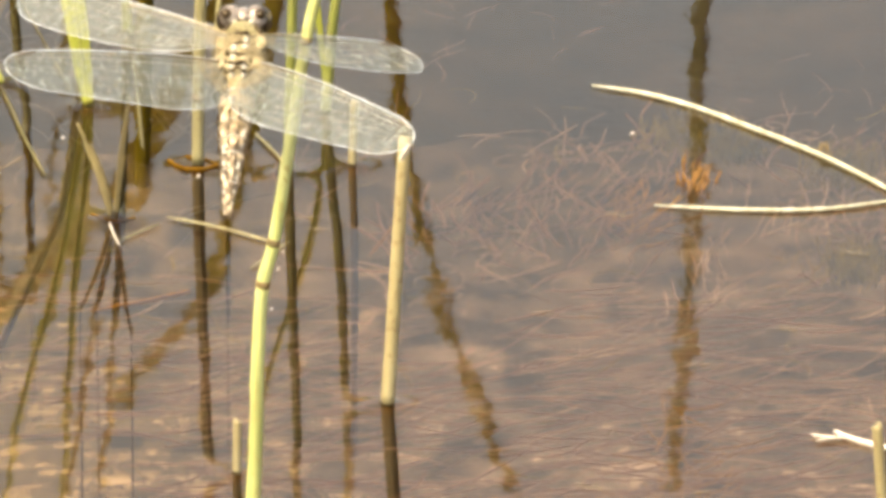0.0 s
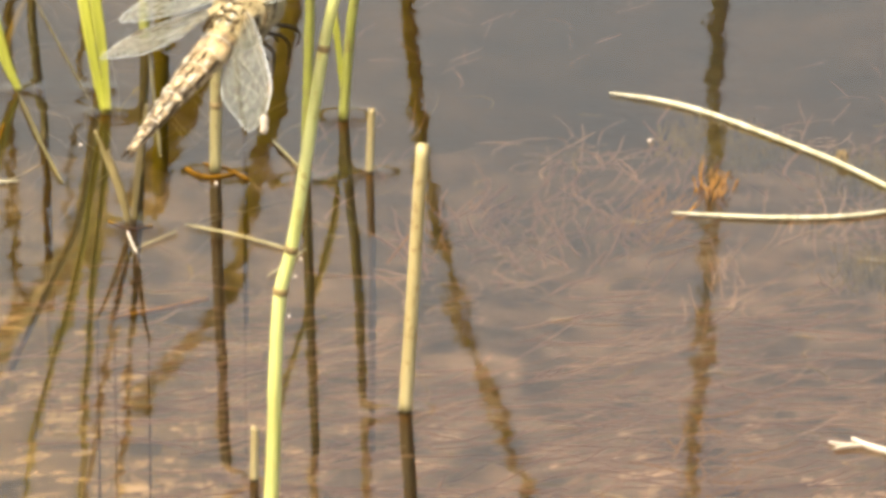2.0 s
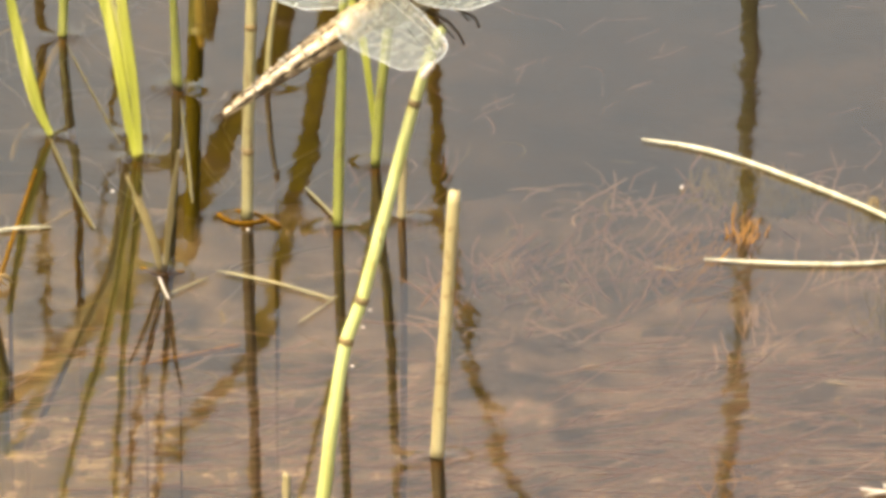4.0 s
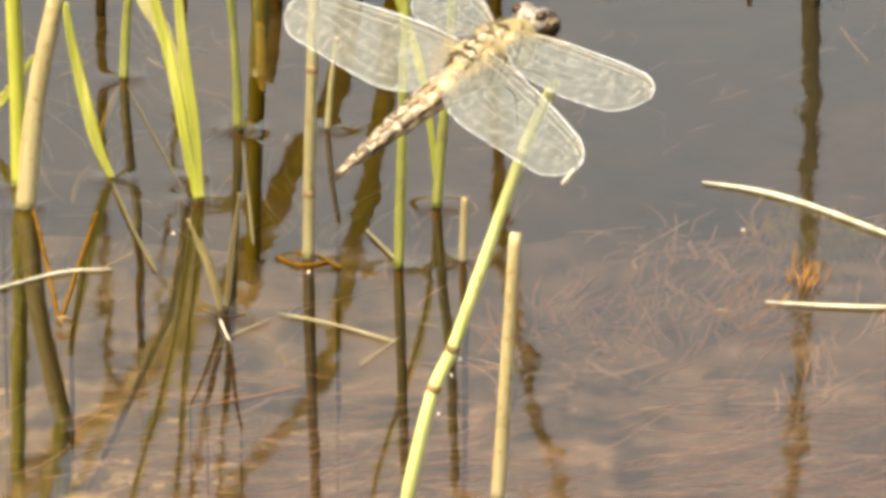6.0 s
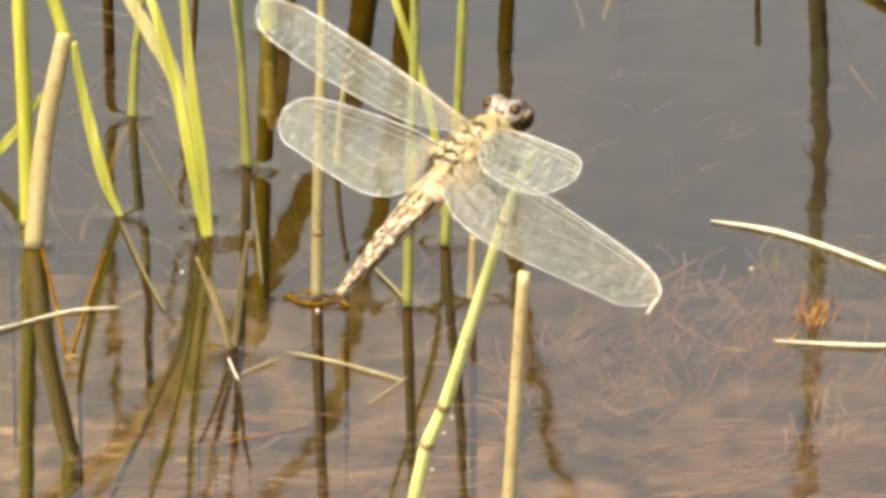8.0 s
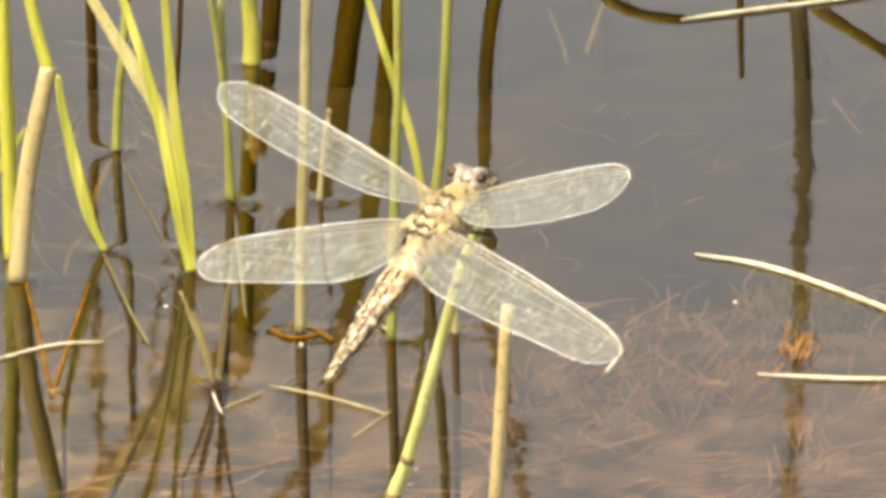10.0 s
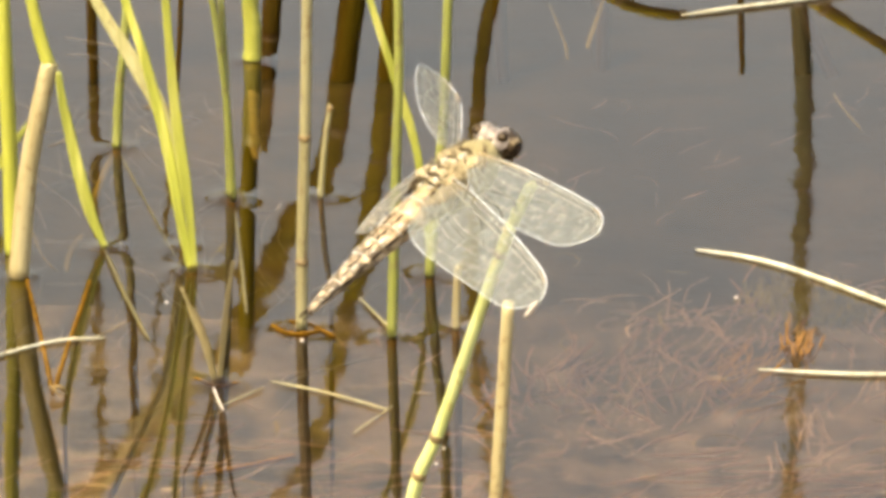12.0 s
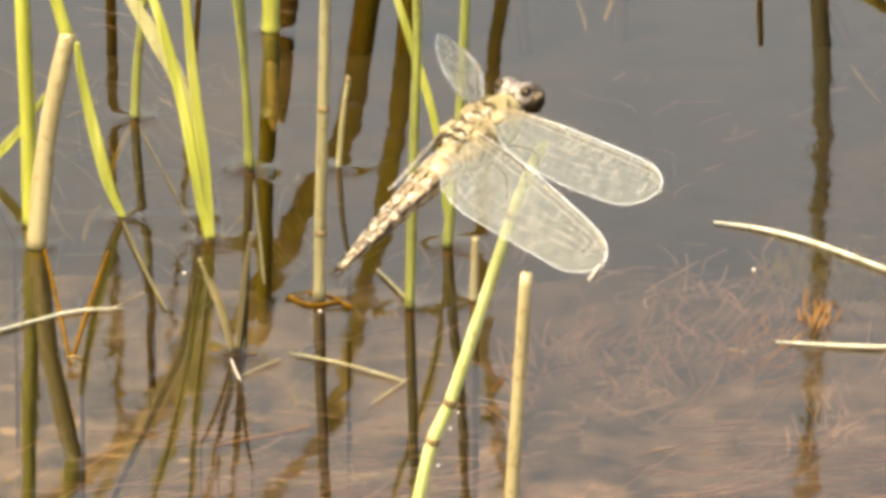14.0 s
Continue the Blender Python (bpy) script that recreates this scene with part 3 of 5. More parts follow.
green_stem([(-7.9, -13.7, 0.0), (-7.4, -13.7, 18.8), (-7.0, -13.7, 33.3), (-6.6, -13.7, 52.6), (-7.6, -13.7, 106.6)], 1.8)
green_stem([(-1.8, 15.4, 0.0), (-0.7, 15.4, 14.4), (0.5, 15.4, 26.2), (1.4, 15.4, 48.8), (2.0, 15.4, 70.2), (1.5, 15.4, 98.1)], 1.8)
green_stem([(-55.9, 81.8, 0.0), (-55.4, 81.8, 9.8), (-53.8, 81.8, 27.2), (-53.3, 81.8, 58.7)], 1.7, dark_from=0.667)
green_stem([(-35.8, 55.7, 0.0), (-35.9, 55.7, 9.5), (-36.3, 55.7, 19.6), (-37.2, 55.7, 38.1), (-40.8, 55.7, 83.8)], 1.4, dark_from=0.75)
green_stem([(-35.1, 54.0, 0.0), (-36.3, 54.0, 19.2), (-38.7, 54.0, 37.7), (-41.7, 54.0, 51.7), (-46.8, 54.0, 83.3)], 1.2, dark_from=0.5)
wide_stem([(-33.4, 129.7, 0.0), (-33.3, 129.7, 6.3), (-33.9, 129.7, 15.8), (-35.2, 129.7, 58.6)], 3.3, dark_from=0.667)
wide_stem([(-71.5, 26.5, 0.0), (-71.7, 26.5, 19.5), (-72.3, 26.5, 39.3), (-72.9, 26.5, 75.5)], 2.8)
# leaf blades
blade([(-40.9, 18.4, 0.0), (-41.9, 18.4, 12.4), (-43.7, 18.4, 27.2), (-44.9, 18.4, 43.0), (-47.0, 18.4, 78.0)], 1.6)
blade([(-41.6, 18.4, 0.0), (-43.1, 18.4, 8.4), (-45.3, 18.4, 22.3), (-48.7, 18.4, 37.1), (-52.9, 18.4, 51.8), (-57.7, 18.4, 78.0)], 1.6)
pale_blade([(-43.0, 30.8, 0.0), (-46.1, 30.8, 22.0), (-50.7, 30.8, 32.0), (-55.8, 30.8, 40.9), (-64.0, 30.8, 56.6)], 2.3)
blade([(-56.1, 30.2, 0.0), (-58.6, 30.2, 6.2), (-60.8, 30.2, 15.2), (-62.8, 30.2, 25.2), (-63.6, 30.2, 31.2)], 1.8)
blade([(-1.5, 19.0, 0.0), (-3.7, 19.0, 19.9), (-7.8, 19.0, 34.9), (-12.0, 19.0, 49.4), (-17.0, 19.0, 72.0)], 1.2)
blade([(-81.1, 53.7, 0.0), (-75.3, 53.7, 6.6), (-69.9, 53.7, 14.0)], 1.4)
wilted_blade([(-36.2, -36.0, 0.0), (-37.6, -35.4, 5.5), (-39.5, -34.6, 11.0), (-41.6, -34.0, 16.2)], 0.8)
wilted_blade([(-35.6, -35.2, 0.0), (-35.0, -34.8, 7.0), (-34.2, -34.2, 14.0), (-33.2, -33.6, 20.5)], 0.9)
wilted_blade([(-36.0, -34.0, 0.0), (-37.0, -33.4, 4.6), (-38.2, -32.8, 8.4), (-39.6, -32.2, 12.0)], 0.6)
BENT_TOP = [(-64.4, 15.7, 37.0), (-66.2, 15.7, 43.9), (-68.5, 15.7, 56.6), (-69.7, 15.7, 70.1)]
bent_straw([(-70.1, 15.7, 0.0), (-68.2, 15.7, 18.3), (-65.3, 15.7, 33.1), (-64.4, 15.7, 37.0)], 3.5)
# floating straws and twigs
floating_straw([(42.8, 27.7, 0.4), (51.5, 23.5, 0.4), (60.5, 15.9, 0.4), (74.7, -0.6, 0.4), (81.7, -10.0, 0.4), (89.1, -22.0, 0.4), (93.6, -30.7, 0.4)], 1.0)
floating_straw([(51.3, -29.9, 0.4), (60.7, -31.7, 0.4), (70.5, -32.5, 0.4), (79.8, -31.7, 0.4), (88.8, -28.6, 0.4), (93.8, -26.5, 0.4)], 0.8)
floating_straw([(-54.7, -14.3, 0.4), (-63.0, -16.2, 0.4), (-71.9, -22.8, 0.4), (-78.0, -27.6, 0.4)], 0.7)
floating_straw([(43.8, 153.6, 0.4), (54.8, 158.2, 0.4), (73.5, 165.8, 0.4), (88.3, 174.1, 0.4)], 1.0)
white_scrap([(75.3, -128.3, 0.4), (76.5, -130.3, 0.4), (78.6, -132.4, 0.4), (81.3, -134.4, 0.4), (83.9, -135.8, 0.4)], 1.3)
white_scrap([(71.6, -129.7, 0.4), (73.1, -130.6, 0.4), (75.6, -131.3, 0.4)], 0.7)
white_scrap([(72.2, -132.6, 0.4), (74.3, -131.7, 0.4), (76.7, -131.2, 0.4)], 0.8)
white_scrap([(-36.5, -37.5, 0.4), (-35.7, -42.7, 0.4), (-34.7, -47.9, 0.4)], 0.7)
twig([(-27.4, -34.9, 0.4), (-18.5, -40.1, 0.4), (-8.5, -48.0, 0.4)], 0.5)
twig([(-34.9, -45.7, 0.4), (-28.5, -38.0, 0.4)], 0.4)
twig([(-7.6, -46.2, 0.4), (-13.8, -58.5, 0.4)], 0.3)
twig([(-13.4, 4.6, 0.4), (-7.8, -11.6, 0.4)], 0.6)
twig([(-38.7, -68.3, -3.0), (-30.7, -64.1, -3.0), (-23.2, -59.6, -3.0)], 1.0, tone=1)
twig([(5.1, -44.4, -3.0), (11.1, -23.7, -3.0)], 0.5, tone=1)
sunken_leaf([(69.4, 114.0, -1.2), (71.2, 104.0, -1.2), (73.5, 94.2, -1.2)], 1.1)
# torn strips of dead leaf among the stems
litter_strip([(-68.0, 146.0, -1.0), (-62.0, 141.5, -0.7), (-56.0, 139.0, -1.0)], 0.95)
litter_strip([(-67.0, 136.0, -1.0), (-61.5, 133.5, -0.7), (-58.0, 128.0, -1.0)], 0.77)
litter_strip([(-49.5, 99.0, -1.0), (-45.5, 100.5, -0.7), (-41.5, 99.0, -1.0)], 0.71)
litter_strip([(-33.5, 55.0, -1.0), (-31.0, 50.0, -0.7), (-28.0, 52.0, -1.0), (-27.0, 56.0, -1.0)], 0.59)
litter_strip([(-26.8, -8.0, -1.0), (-24.8, -13.5, -0.7), (-21.0, -14.0, -1.0)], 0.48)
litter_strip([(-20.5, -7.0, -1.0), (-17.5, -10.0, -0.7), (-15.5, -15.5, -1.0)], 0.42)
litter_strip([(-72.0, 60.0, -1.0), (-68.5, 52.0, -0.7), (-66.5, 42.0, -1.0)], 0.54)
litter_strip([(-74.0, 96.0, -1.0), (-69.0, 92.0, -0.7), (-63.5, 93.5, -1.0)], 0.71)
shred_or_mirror([(-27.5, -8.0, 0.2), (-25.6, -11.5, 0.3), (-22.8, -12.6, 0.3), (-19.6, -10.8, 0.2)], 0.9, tone=1)
shred_or_mirror([(-24.6, -6.0, 0.2), (-21.0, -8.4, 0.3), (-17.2, -13.6, 0.2)], 0.7, tone=1)
shred_or_mirror([(-39.5, -33.0, 0.2), (-36.0, -36.8, 0.3), (-32.5, -35.0, 0.2)], 0.8, tone=1)
# thin dark strips on the surface, painted in place of stem reflections
shred_or_mirror([(-68.7, 15.1, 0.1), (-64.8, -16.2, 0.1), (-62.2, -39.8, 0.1)], 0.8, tone=1)
shred_or_mirror([(-58.1, 13.7, 0.1), (-60.3, -13.5, 0.1), (-62.2, -39.8, 0.1)], 0.8, tone=1)
# unseen tall reeds and drooping leaves in the pond beyond, darkened for their mirror images
tall_reed([(65.7, 187.1, 0.0), (67.5, 187.1, 30.2), (67.3, 187.1, 57.9), (66.7, 187.1, 86.0), (65.4, 187.1, 108.7), (63.2, 187.1, 136.2)], 3.5, sage=1)
drooping_leaf([(-15.0, 187.1, 0.0), (-17.9, 187.1, 21.4), (-20.8, 187.1, 39.0), (-27.7, 187.1, 51.2), (-34.6, 187.1, 66.3), (-46.3, 187.1, 83.7), (-65.6, 187.1, 103.0), (-79.1, 187.1, 116.1), (-90.0, 187.1, 127.0)], 5.0)
drooping_leaf([(-8.2, 187.1, 0.0), (-10.3, 187.1, 28.0), (-13.5, 187.1, 52.4), (-17.3, 187.1, 66.9), (-19.4, 187.1, 79.2), (-23.7, 187.1, 96.2), (-30.1, 187.1, 105.3), (-41.4, 187.1, 119.5)], 3.9)
tall_reed([(-64.3, 187.1, 0.0), (-63.9, 187.1, 25.8), (-63.9, 187.1, 55.7), (-64.0, 187.1, 77.0), (-63.4, 187.1, 101.3)], 2.1)
tall_reed([(-47.2, 187.1, 0.0), (-48.7, 187.1, 25.8), (-51.2, 187.1, 53.5), (-52.6, 187.1, 69.1), (-54.8, 187.1, 90.5)], 1.1)
drooping_leaf([(62.4, 186.1, 0.0), (65.3, 186.1, 4.6), (72.4, 186.1, 10.0), (80.8, 186.1, 15.5), (95.6, 186.1, 25.4)], 2.9)
drooping_leaf([(25.6, 187.5, 0.0), (28.7, 187.5, 4.5), (33.9, 187.5, 8.3), (39.7, 187.5, 10.1), (45.9, 187.5, 10.9)], 2.7)
tall_reed([(55.3, 187.1, 0.0), (55.6, 187.1, 10.4), (55.9, 187.1, 21.9)], 1.4)
tall_reed([(-30.3, 187.1, 0.0), (-31.7, 187.1, 21.4), (-32.9, 187.1, 35.7)], 3.7)
# thin leaves, most standing in for leaf reflections, and a shoot just under the surface
floating_leaf([(-55.7, 80.9, 0.0), (-50.2, 54.3, 0.0), (-44.2, 25.7, 0.0)], 0.7)
sunken_leaf([(-56.5, 83.8, -1.5), (-58.4, 67.4, -1.5), (-59.5, 51.4, -1.5)], 1.2)
floating_leaf([(-42.3, 6.3, 0.0), (-39.8, -10.0, 0.0), (-36.5, -23.9, 0.0)], 0.8)
floating_leaf([(-34.8, 49.8, 0.0), (-33.1, 22.8, 0.0), (-31.8, -2.0, 0.0)], 0.9)
sunken_leaf([(-34.7, -0.6, -1.5), (-35.8, -14.0, -1.5), (-36.1, -27.2, -1.5)], 0.7)
floating_leaf([(-56.7, 31.9, 0.1), (-54.2, 18.7, 0.1), (-51.5, 4.1, 0.1), (-47.5, -14.8, 0.1)], 1.6)
sunken_leaf([(-69.1, 44.3, -1.5), (-66.6, 30.1, -1.5), (-64.0, 23.0, -1.5)], 0.8)
sunken_leaf([(-60.4, 41.4, -1.5), (-62.0, 32.8, -1.5), (-62.5, 23.0, -1.5)], 1.1)
sunken_leaf([(19.9, 166.6, -1.5), (22.4, 143.8, -1.5), (22.8, 134.2, -1.5)], 0.9)
sunken_leaf([(30.0, 169.9, -1.5), (26.4, 140.6, -1.5)], 0.8)
tan_shoot([(-33.6, 139.7, -6.0), (-32.8, 116.1, -6.0), (-32.1, 93.1, -6.0)], 2.4)
MAIN = [(-13.3, -199.6, 0.0), (-9.4, -199.6, 19.3), (-7.4, -199.6, 30.2), (-6.2, -199.6, 38.0), (-3.8, -199.6, 50.1), (-1.0, -199.6, 57.4), (3.4, -199.6, 72.3), (8.2, -199.6, 88.4), (11.7, -199.6, 97.2)]
SWAY = [(11.0, 187.1, 0.0), (9.6, 187.1, 19.2), (10.3, 187.1, 41.2), (13.5, 187.1, 72.5), (20.6, 187.1, 102.9), (33.0, 187.1, 137.2)]


# the swaying stem on which the dragonfly hangs, and an unseen reed whose reflection drifts
main_stem = stalk("green_reed", MAIN, 2.25, PERCH, "jointed pale green stem swaying over the pond", "reed", (0.5, 0.62, 0.86), 0.7, lump=0.06)
for i, h in enumerate((0.47, 0.6, 0.55)):
    q = spline([(np.array(p) - np.array(MAIN[0])) * MM for p in MAIN], 60)[round(h * 60)]
    bm = bmesh.new()
    blob(bm, q + np.array((0.0016, -0.0006, 0)), (0.00022, 0.00022, 0.00022), 0.2, 8, 6)
    part("droplet", bm, WHITE, main_stem, "pale speck on the skin")
sway_base = np.array(SWAY[0]) * MM
drift_stem = stalk("tall_reed", SWAY, 2.9, OLIVE, "tall olive-brown reed swaying over the pond", "reed", (0.3, 0.6), 0.75)
water_sheet(FEET)


# ---- pond litter ----
def strands(name, count, area, z, length, width, mat, label, seed, along=0.0, spread=3.1, curl=0.35, rise=0.004, clump=-0.12):
    """Many thin curved threads in one mesh."""
    r = random.Random(seed)
    bm = bmesh.new()
    for _ in range(count):
        x, y = r.uniform(area[0], area[1]), r.uniform(area[2], area[3])
        if noise.noise((x * 28, y * 16, seed)) < clump:
            continue
        a, ln, bend = along + r.gauss(0, spread), r.uniform(*length), r.gauss(0, curl)
        q, zz, pts = Vector((x, y, 0)), r.uniform(*z), []
        tip = r.uniform(-0.2, 1.0) * rise
        for k in range(7):
            pts.append(Vector((q.x, q.y, zz + tip * (k / 6) ** 2)))
            q += Vector((math.cos(a), math.sin(a), 0)) * ln / 6
            a += bend + r.gauss(0, 0.12)
        w = r.uniform(*width)
        tube(bm, pts, [w * (0.5 + 0.5 * math.sin(math.pi * (k + 0.6) / 7)) for k in range(7)], 4, 0.8, caps=False)
    return tagged(part(name, bm, mat), label, "pond weed", kind="stuff")


strands("red_weed", 600, (-0.01, 0.12, -0.05, 0.03), (-0.015, -0.006), (0.004, 0.014), (0.00012, 0.0003), RED, "tangle of reddish weed threads under water", 11, 1.4, 0.5, 0.1, clump=0.12)
strands("red_weed", 1900, (-0.06, 0.16, -0.2, -0.035), (-0.030, -0.006), (0.006, 0.026), (0.00008, 0.00022), RED, "long reddish weed threads under water", 12, 0.0, 0.25, 0.05)
strands("red_weed", 800, (-0.09, 0.16, -0.2, -0.05), (-0.016, -0.003), (0.006, 0.018), (0.00007, 0.00017), PINK, "fine pale pink weed threads under water", 17, 0.05, 0.3, 0.06)
strands("tuft_weed", 500, (-0.005, 0.13, -0.05, 0.03), (-0.015, -0.006), (0.004, 0.013), (0.0001, 0.00026), PINK, "upright tufts of pinkish weed under water", 21, 1.5, 0.45, 0.12, 0.005, clump=0.12)
strands("tuft_weed", 260, (0.0, 0.1, -0.06, 0.02), (-0.010, -0.002), (0.006, 0.014), (0.00006, 0.00014), PINK, "pale curled weed loops under water", 23, 1.2, 1.4, 0.45, 0.002, clump=0.05)
strands("red_weed", 260, (0.008, 0.05, -0.03, 0.02), (-0.014, -0.005), (0.005, 0.014), (0.00014, 0.00034), RED, "small curled reddish weed threads under water", 31, 1.5, 0.5, 0.12, 0.004, clump=0.0)
strands("tuft_weed", 110, (0.0, 0.11, 0.03, 0.15), (-0.018, -0.008), (0.003, 0.010), (0.00006, 0.00014), RED, "sparse pale weed threads under water", 27, 1.3, 0.7, 0.2, 0.002, clump=0.05)
strands("surface_fibres", 45, (-0.1, 0.13, -0.2, -0.03), (0.0001, 0.0003), (0.0015, 0.006), (0.00004, 0.00009), LITTER, "short pale fibres floating on the water", 41, 0.0, 0.25, 0.05, 0.0, clump=-2)
strands("leaf_threads", 150, (-0.085, -0.012, -0.03, 0.11), (-0.004, -0.0005), (0.008, 0.024), (0.00008, 0.00024), WILT, "drowned threads of withered leaf among the stems", 51, 1.57, 0.35, 0.04, 0.0, clump=-0.1)
strands("leaf_threads", 90, (-0.085, -0.01, -0.06, 0.11), (-0.003, 0.0002), (0.005, 0.016), (0.00006, 0.00018), LITTER, "pale shreds of dead leaf among the stems", 53, 1.57, 0.9, 0.12, 0.0, clump=-0.1)
strands("fine_litter", 320, (-0.16, 0.2, -0.22, 0.06), (-0.012, -0.002), (0.004, 0.016), (0.00007, 0.00018), SCUM, "fine yellowish plant litter under water", 13)
strands("root_fibres", 26, (0.0555, 0.0592, -0.027, -0.019), (-0.0015, -0.0004), (0.004, 0.010), (0.00014, 0.00030), RUST, "orange root fibres at the surface", 14, 1.4, 0.14, 0.03, 0.005, clump=-2)
strands("root_fibres", 36, (0.0435, 0.0504, -0.0342, -0.0131), (-0.008, -0.002), (0.005, 0.014), (0.0001, 0.0002), ROOT, "orange root fibres under the surface", 15, 0.9, 0.35, 0.06)
strands("root_fibres", 90, (0.0465, 0.0677, -0.1361, -0.0989), (-0.02, -0.006), (0.004, 0.012), (0.0001, 0.00024), ROOT, "orange-brown roots under the surface", 16, 0.6, 0.9, 0.1)


def shred(name, at, size, mat, label, category, seed):
    """A small curled scrap: a bent ribbon with a torn edge."""
    r = random.Random(seed)
    bm = bmesh.new()
    for _ in range(3):
        a = r.uniform(0, 6.3)
        pts = [Vector((math.cos(a + k * 0.3) * size * k / 5, math.sin(a + k * 0.3) * size * k / 5, 0.0006 + 0.0012 * math.sin(k * 0.7))) for k in range(6)]
        tube(bm, pts, [size * w for w in (0.10, 0.17, 0.15, 0.18, 0.1, 0.03)], 7, 0.35)
    ob = part(name, bm, mat)
    ob.location = Vector(at)
    return tagged(ob, label, category)


def foam_bubble(at, r):
    bm = bmesh.new()
    blob(bm, (0, 0, 0), (r, r, r * 0.8), 0.1, 10, 7)
    ob = part("foam_bubble", bm, WHITE)
    ob.location = at
    return tagged(ob, "tiny white foam bubble on the water", "bubble", "foam bubbles")


def scum_patch(at, a, b, seed):
    """A ragged film of algae threads and flakes that floats."""
    r = random.Random(seed)
    bm = bmesh.new()
    for _ in range(240):
        x, y = r.gauss(0, 0.45) * a, r.gauss(0, 0.45) * b
        t, ln = r.uniform(0, 3.1), r.uniform(0.001, 0.004)
        pts = [Vector((x + math.cos(t + 0.2 * k) * ln * k / 3, y + math.sin(t + 0.2 * k) * ln * k / 3, -0.002 - 0.006 * r.random())) for k in range(4)]
        tube(bm, pts, r.uniform(0.00005, 0.00014), 4, 0.5, caps=False)
    ob = part("algae_patch", bm, SCUM)
    ob.location = (at[0], at[1], 0)
    return tagged(ob, "ragged yellow-brown algae patch at the surface", "algae", kind="stuff")


shred("leaf_knot", (0.0807, -0.0057, 0.0), 0.0019, JOINT, "dark knot on a floating straw", "leaf scrap", 3)
shred("brown_scrap", (-0.0622, -0.0400, 0.0), 0.0024, JOINT, "brown rotten scrap on the water", "leaf scrap", 5)
foam_bubble((-0.0451, 0.0025, 0.0004), 0.0003)
foam_bubble((0.0488, 0.0041, 0.0004), 0.0003)
foam_bubble((-0.0225, -0.0159, 0.0004), 0.0003)
scum_patch((0.0844, 0.0030), 0.0065, 0.0082, 1)
scum_patch((0.0599, 0.0190), 0.0084, 0.0071, 2)
scum_patch((0.0838, -0.0421), 0.0056, 0.0082, 4)
scum_patch((0.0652, 0.0126), 0.0056, 0.0054, 5)


# ---- dragonfly (its nose along +x, its back along +z) ----
fly = thing("dragonfly", (0, 0, 0), "golden-brown dragonfly with clear veined wings spread", "dragonfly")


def lathe(bm, rows, sides=20, bumpy=0.0):
    """Rings along x: (x, half width, half height, lift)."""
    rings = []
    for x, w, h, z in rows:
        ring = []
        for k in range(sides):
            a = k * math.tau / sides
            q = 1 + bumpy * noise.noise((x * 0.6, math.cos(a) * 2, math.sin(a) * 2))
            ring.append(bm.verts.new(Vector((x, math.cos(a) * w * q, z + math.sin(a) * h * q)) * MM))
        rings.append(ring)
    for u, v in zip(rings, rings[1:]):
        for k in range(sides):
            bm.faces.new((u[k], u[(k + 1) % sides], v[(k + 1) % sides], v[k]))
    bm.faces.new(rings[0][::-1])
    bm.faces.new(rings[-1])


bm = bmesh.new()
lathe(bm, [(-5.8, 2.0, 1.9, 0.1), (-4.6, 2.8, 2.6, 0.1), (-2.5, 3.4, 3.3, 0.1), (0, 3.7, 3.7, 0), (2.5, 3.7, 3.8, -0.1), (5, 3.4, 3.4, 0), (6.8, 2.8, 2.8, 0.1), (8.0, 2.1, 2.0, 0.2), (8.8, 1.3, 1.2, 0.3)], 24, 0.2)
thorax = part("thorax", bm, FUR, fly, "furry golden-brown thorax")
bm = bmesh.new()
lathe(bm, [(3.9, 3.4, 3.5, 0), (5.0, 3.5, 3.55, 0), (6.4, 3.1, 3.15, 0.1), (7.8, 2.5, 2.4, 0.25), (9.0, 1.6, 1.5, 0.4)], 24, 0.14)
part("collar", bm, COLLAR, thorax, "smooth golden shoulder")
for x, w, t in ((3.9, 2.2, 0.27), (1.6, 2.4, 0.24), (-0.8, 2.2, 0.27), (-2.7, 2.0, 0.24), (-4.2, 1.6, 0.24)):
    bm = bmesh.new()
    arc = [Vector((x + 0.7 * abs(a) ** 2 + 0.25 * math.sin(a * 7 + x), w * math.sin(a * 1.1), -0.3 + 4.05 * math.cos(a * 0.9))) * MM for a in np.linspace(-1, 1, 11)]
    tube(bm, arc, [t * MM * (0.4 + 0.6 * math.sin(math.pi * (k + 0.5) / 11)) for k in range(11)], 6)
    part("dark_band", bm, BROWN, thorax, "dark brown furrow across the back")
for s in (-1, 1):
    for k, (x0, x1, a0, a1) in enumerate(((6.4, 3.6, 0.5, 1.3), (4.6, 1.2, 0.95, 1.75), (2.2, -1.4, 1.0, 1.8), (-0.2, -3.4, 1.0, 1.7), (-2.6, -4.8, 0.6, 1.4))):
        bm = bmesh.new()
        seam = [Vector((x0 + (x1 - x0) * j / 8, s * 3.6 * math.sin(a0 + (a1 - a0) * j / 8), 3.6 * math.cos(a0 + (a1 - a0) * j / 8))) * MM for j in range(9)]
        tube(bm, seam, [0.34 * MM * (0.35 + 0.65 * math.sin(math.pi * (j + 0.5) / 9)) for j in range(9)], 6)
        part("flank_seam", bm, BROWN, thorax, "dark slanting seam on the flank")
for s in (-1, 1):
    for x in (3.0, -1.6):
        bm = bmesh.new()
        blob(bm, Vector((x, s * 2.5, 2.55)) * MM, Vector((1.7, 1.2, 0.62)) * MM, 0.4, 12, 8, x)
        part("wing_hinge", bm, FUR, thorax, "mottled wing hinge")
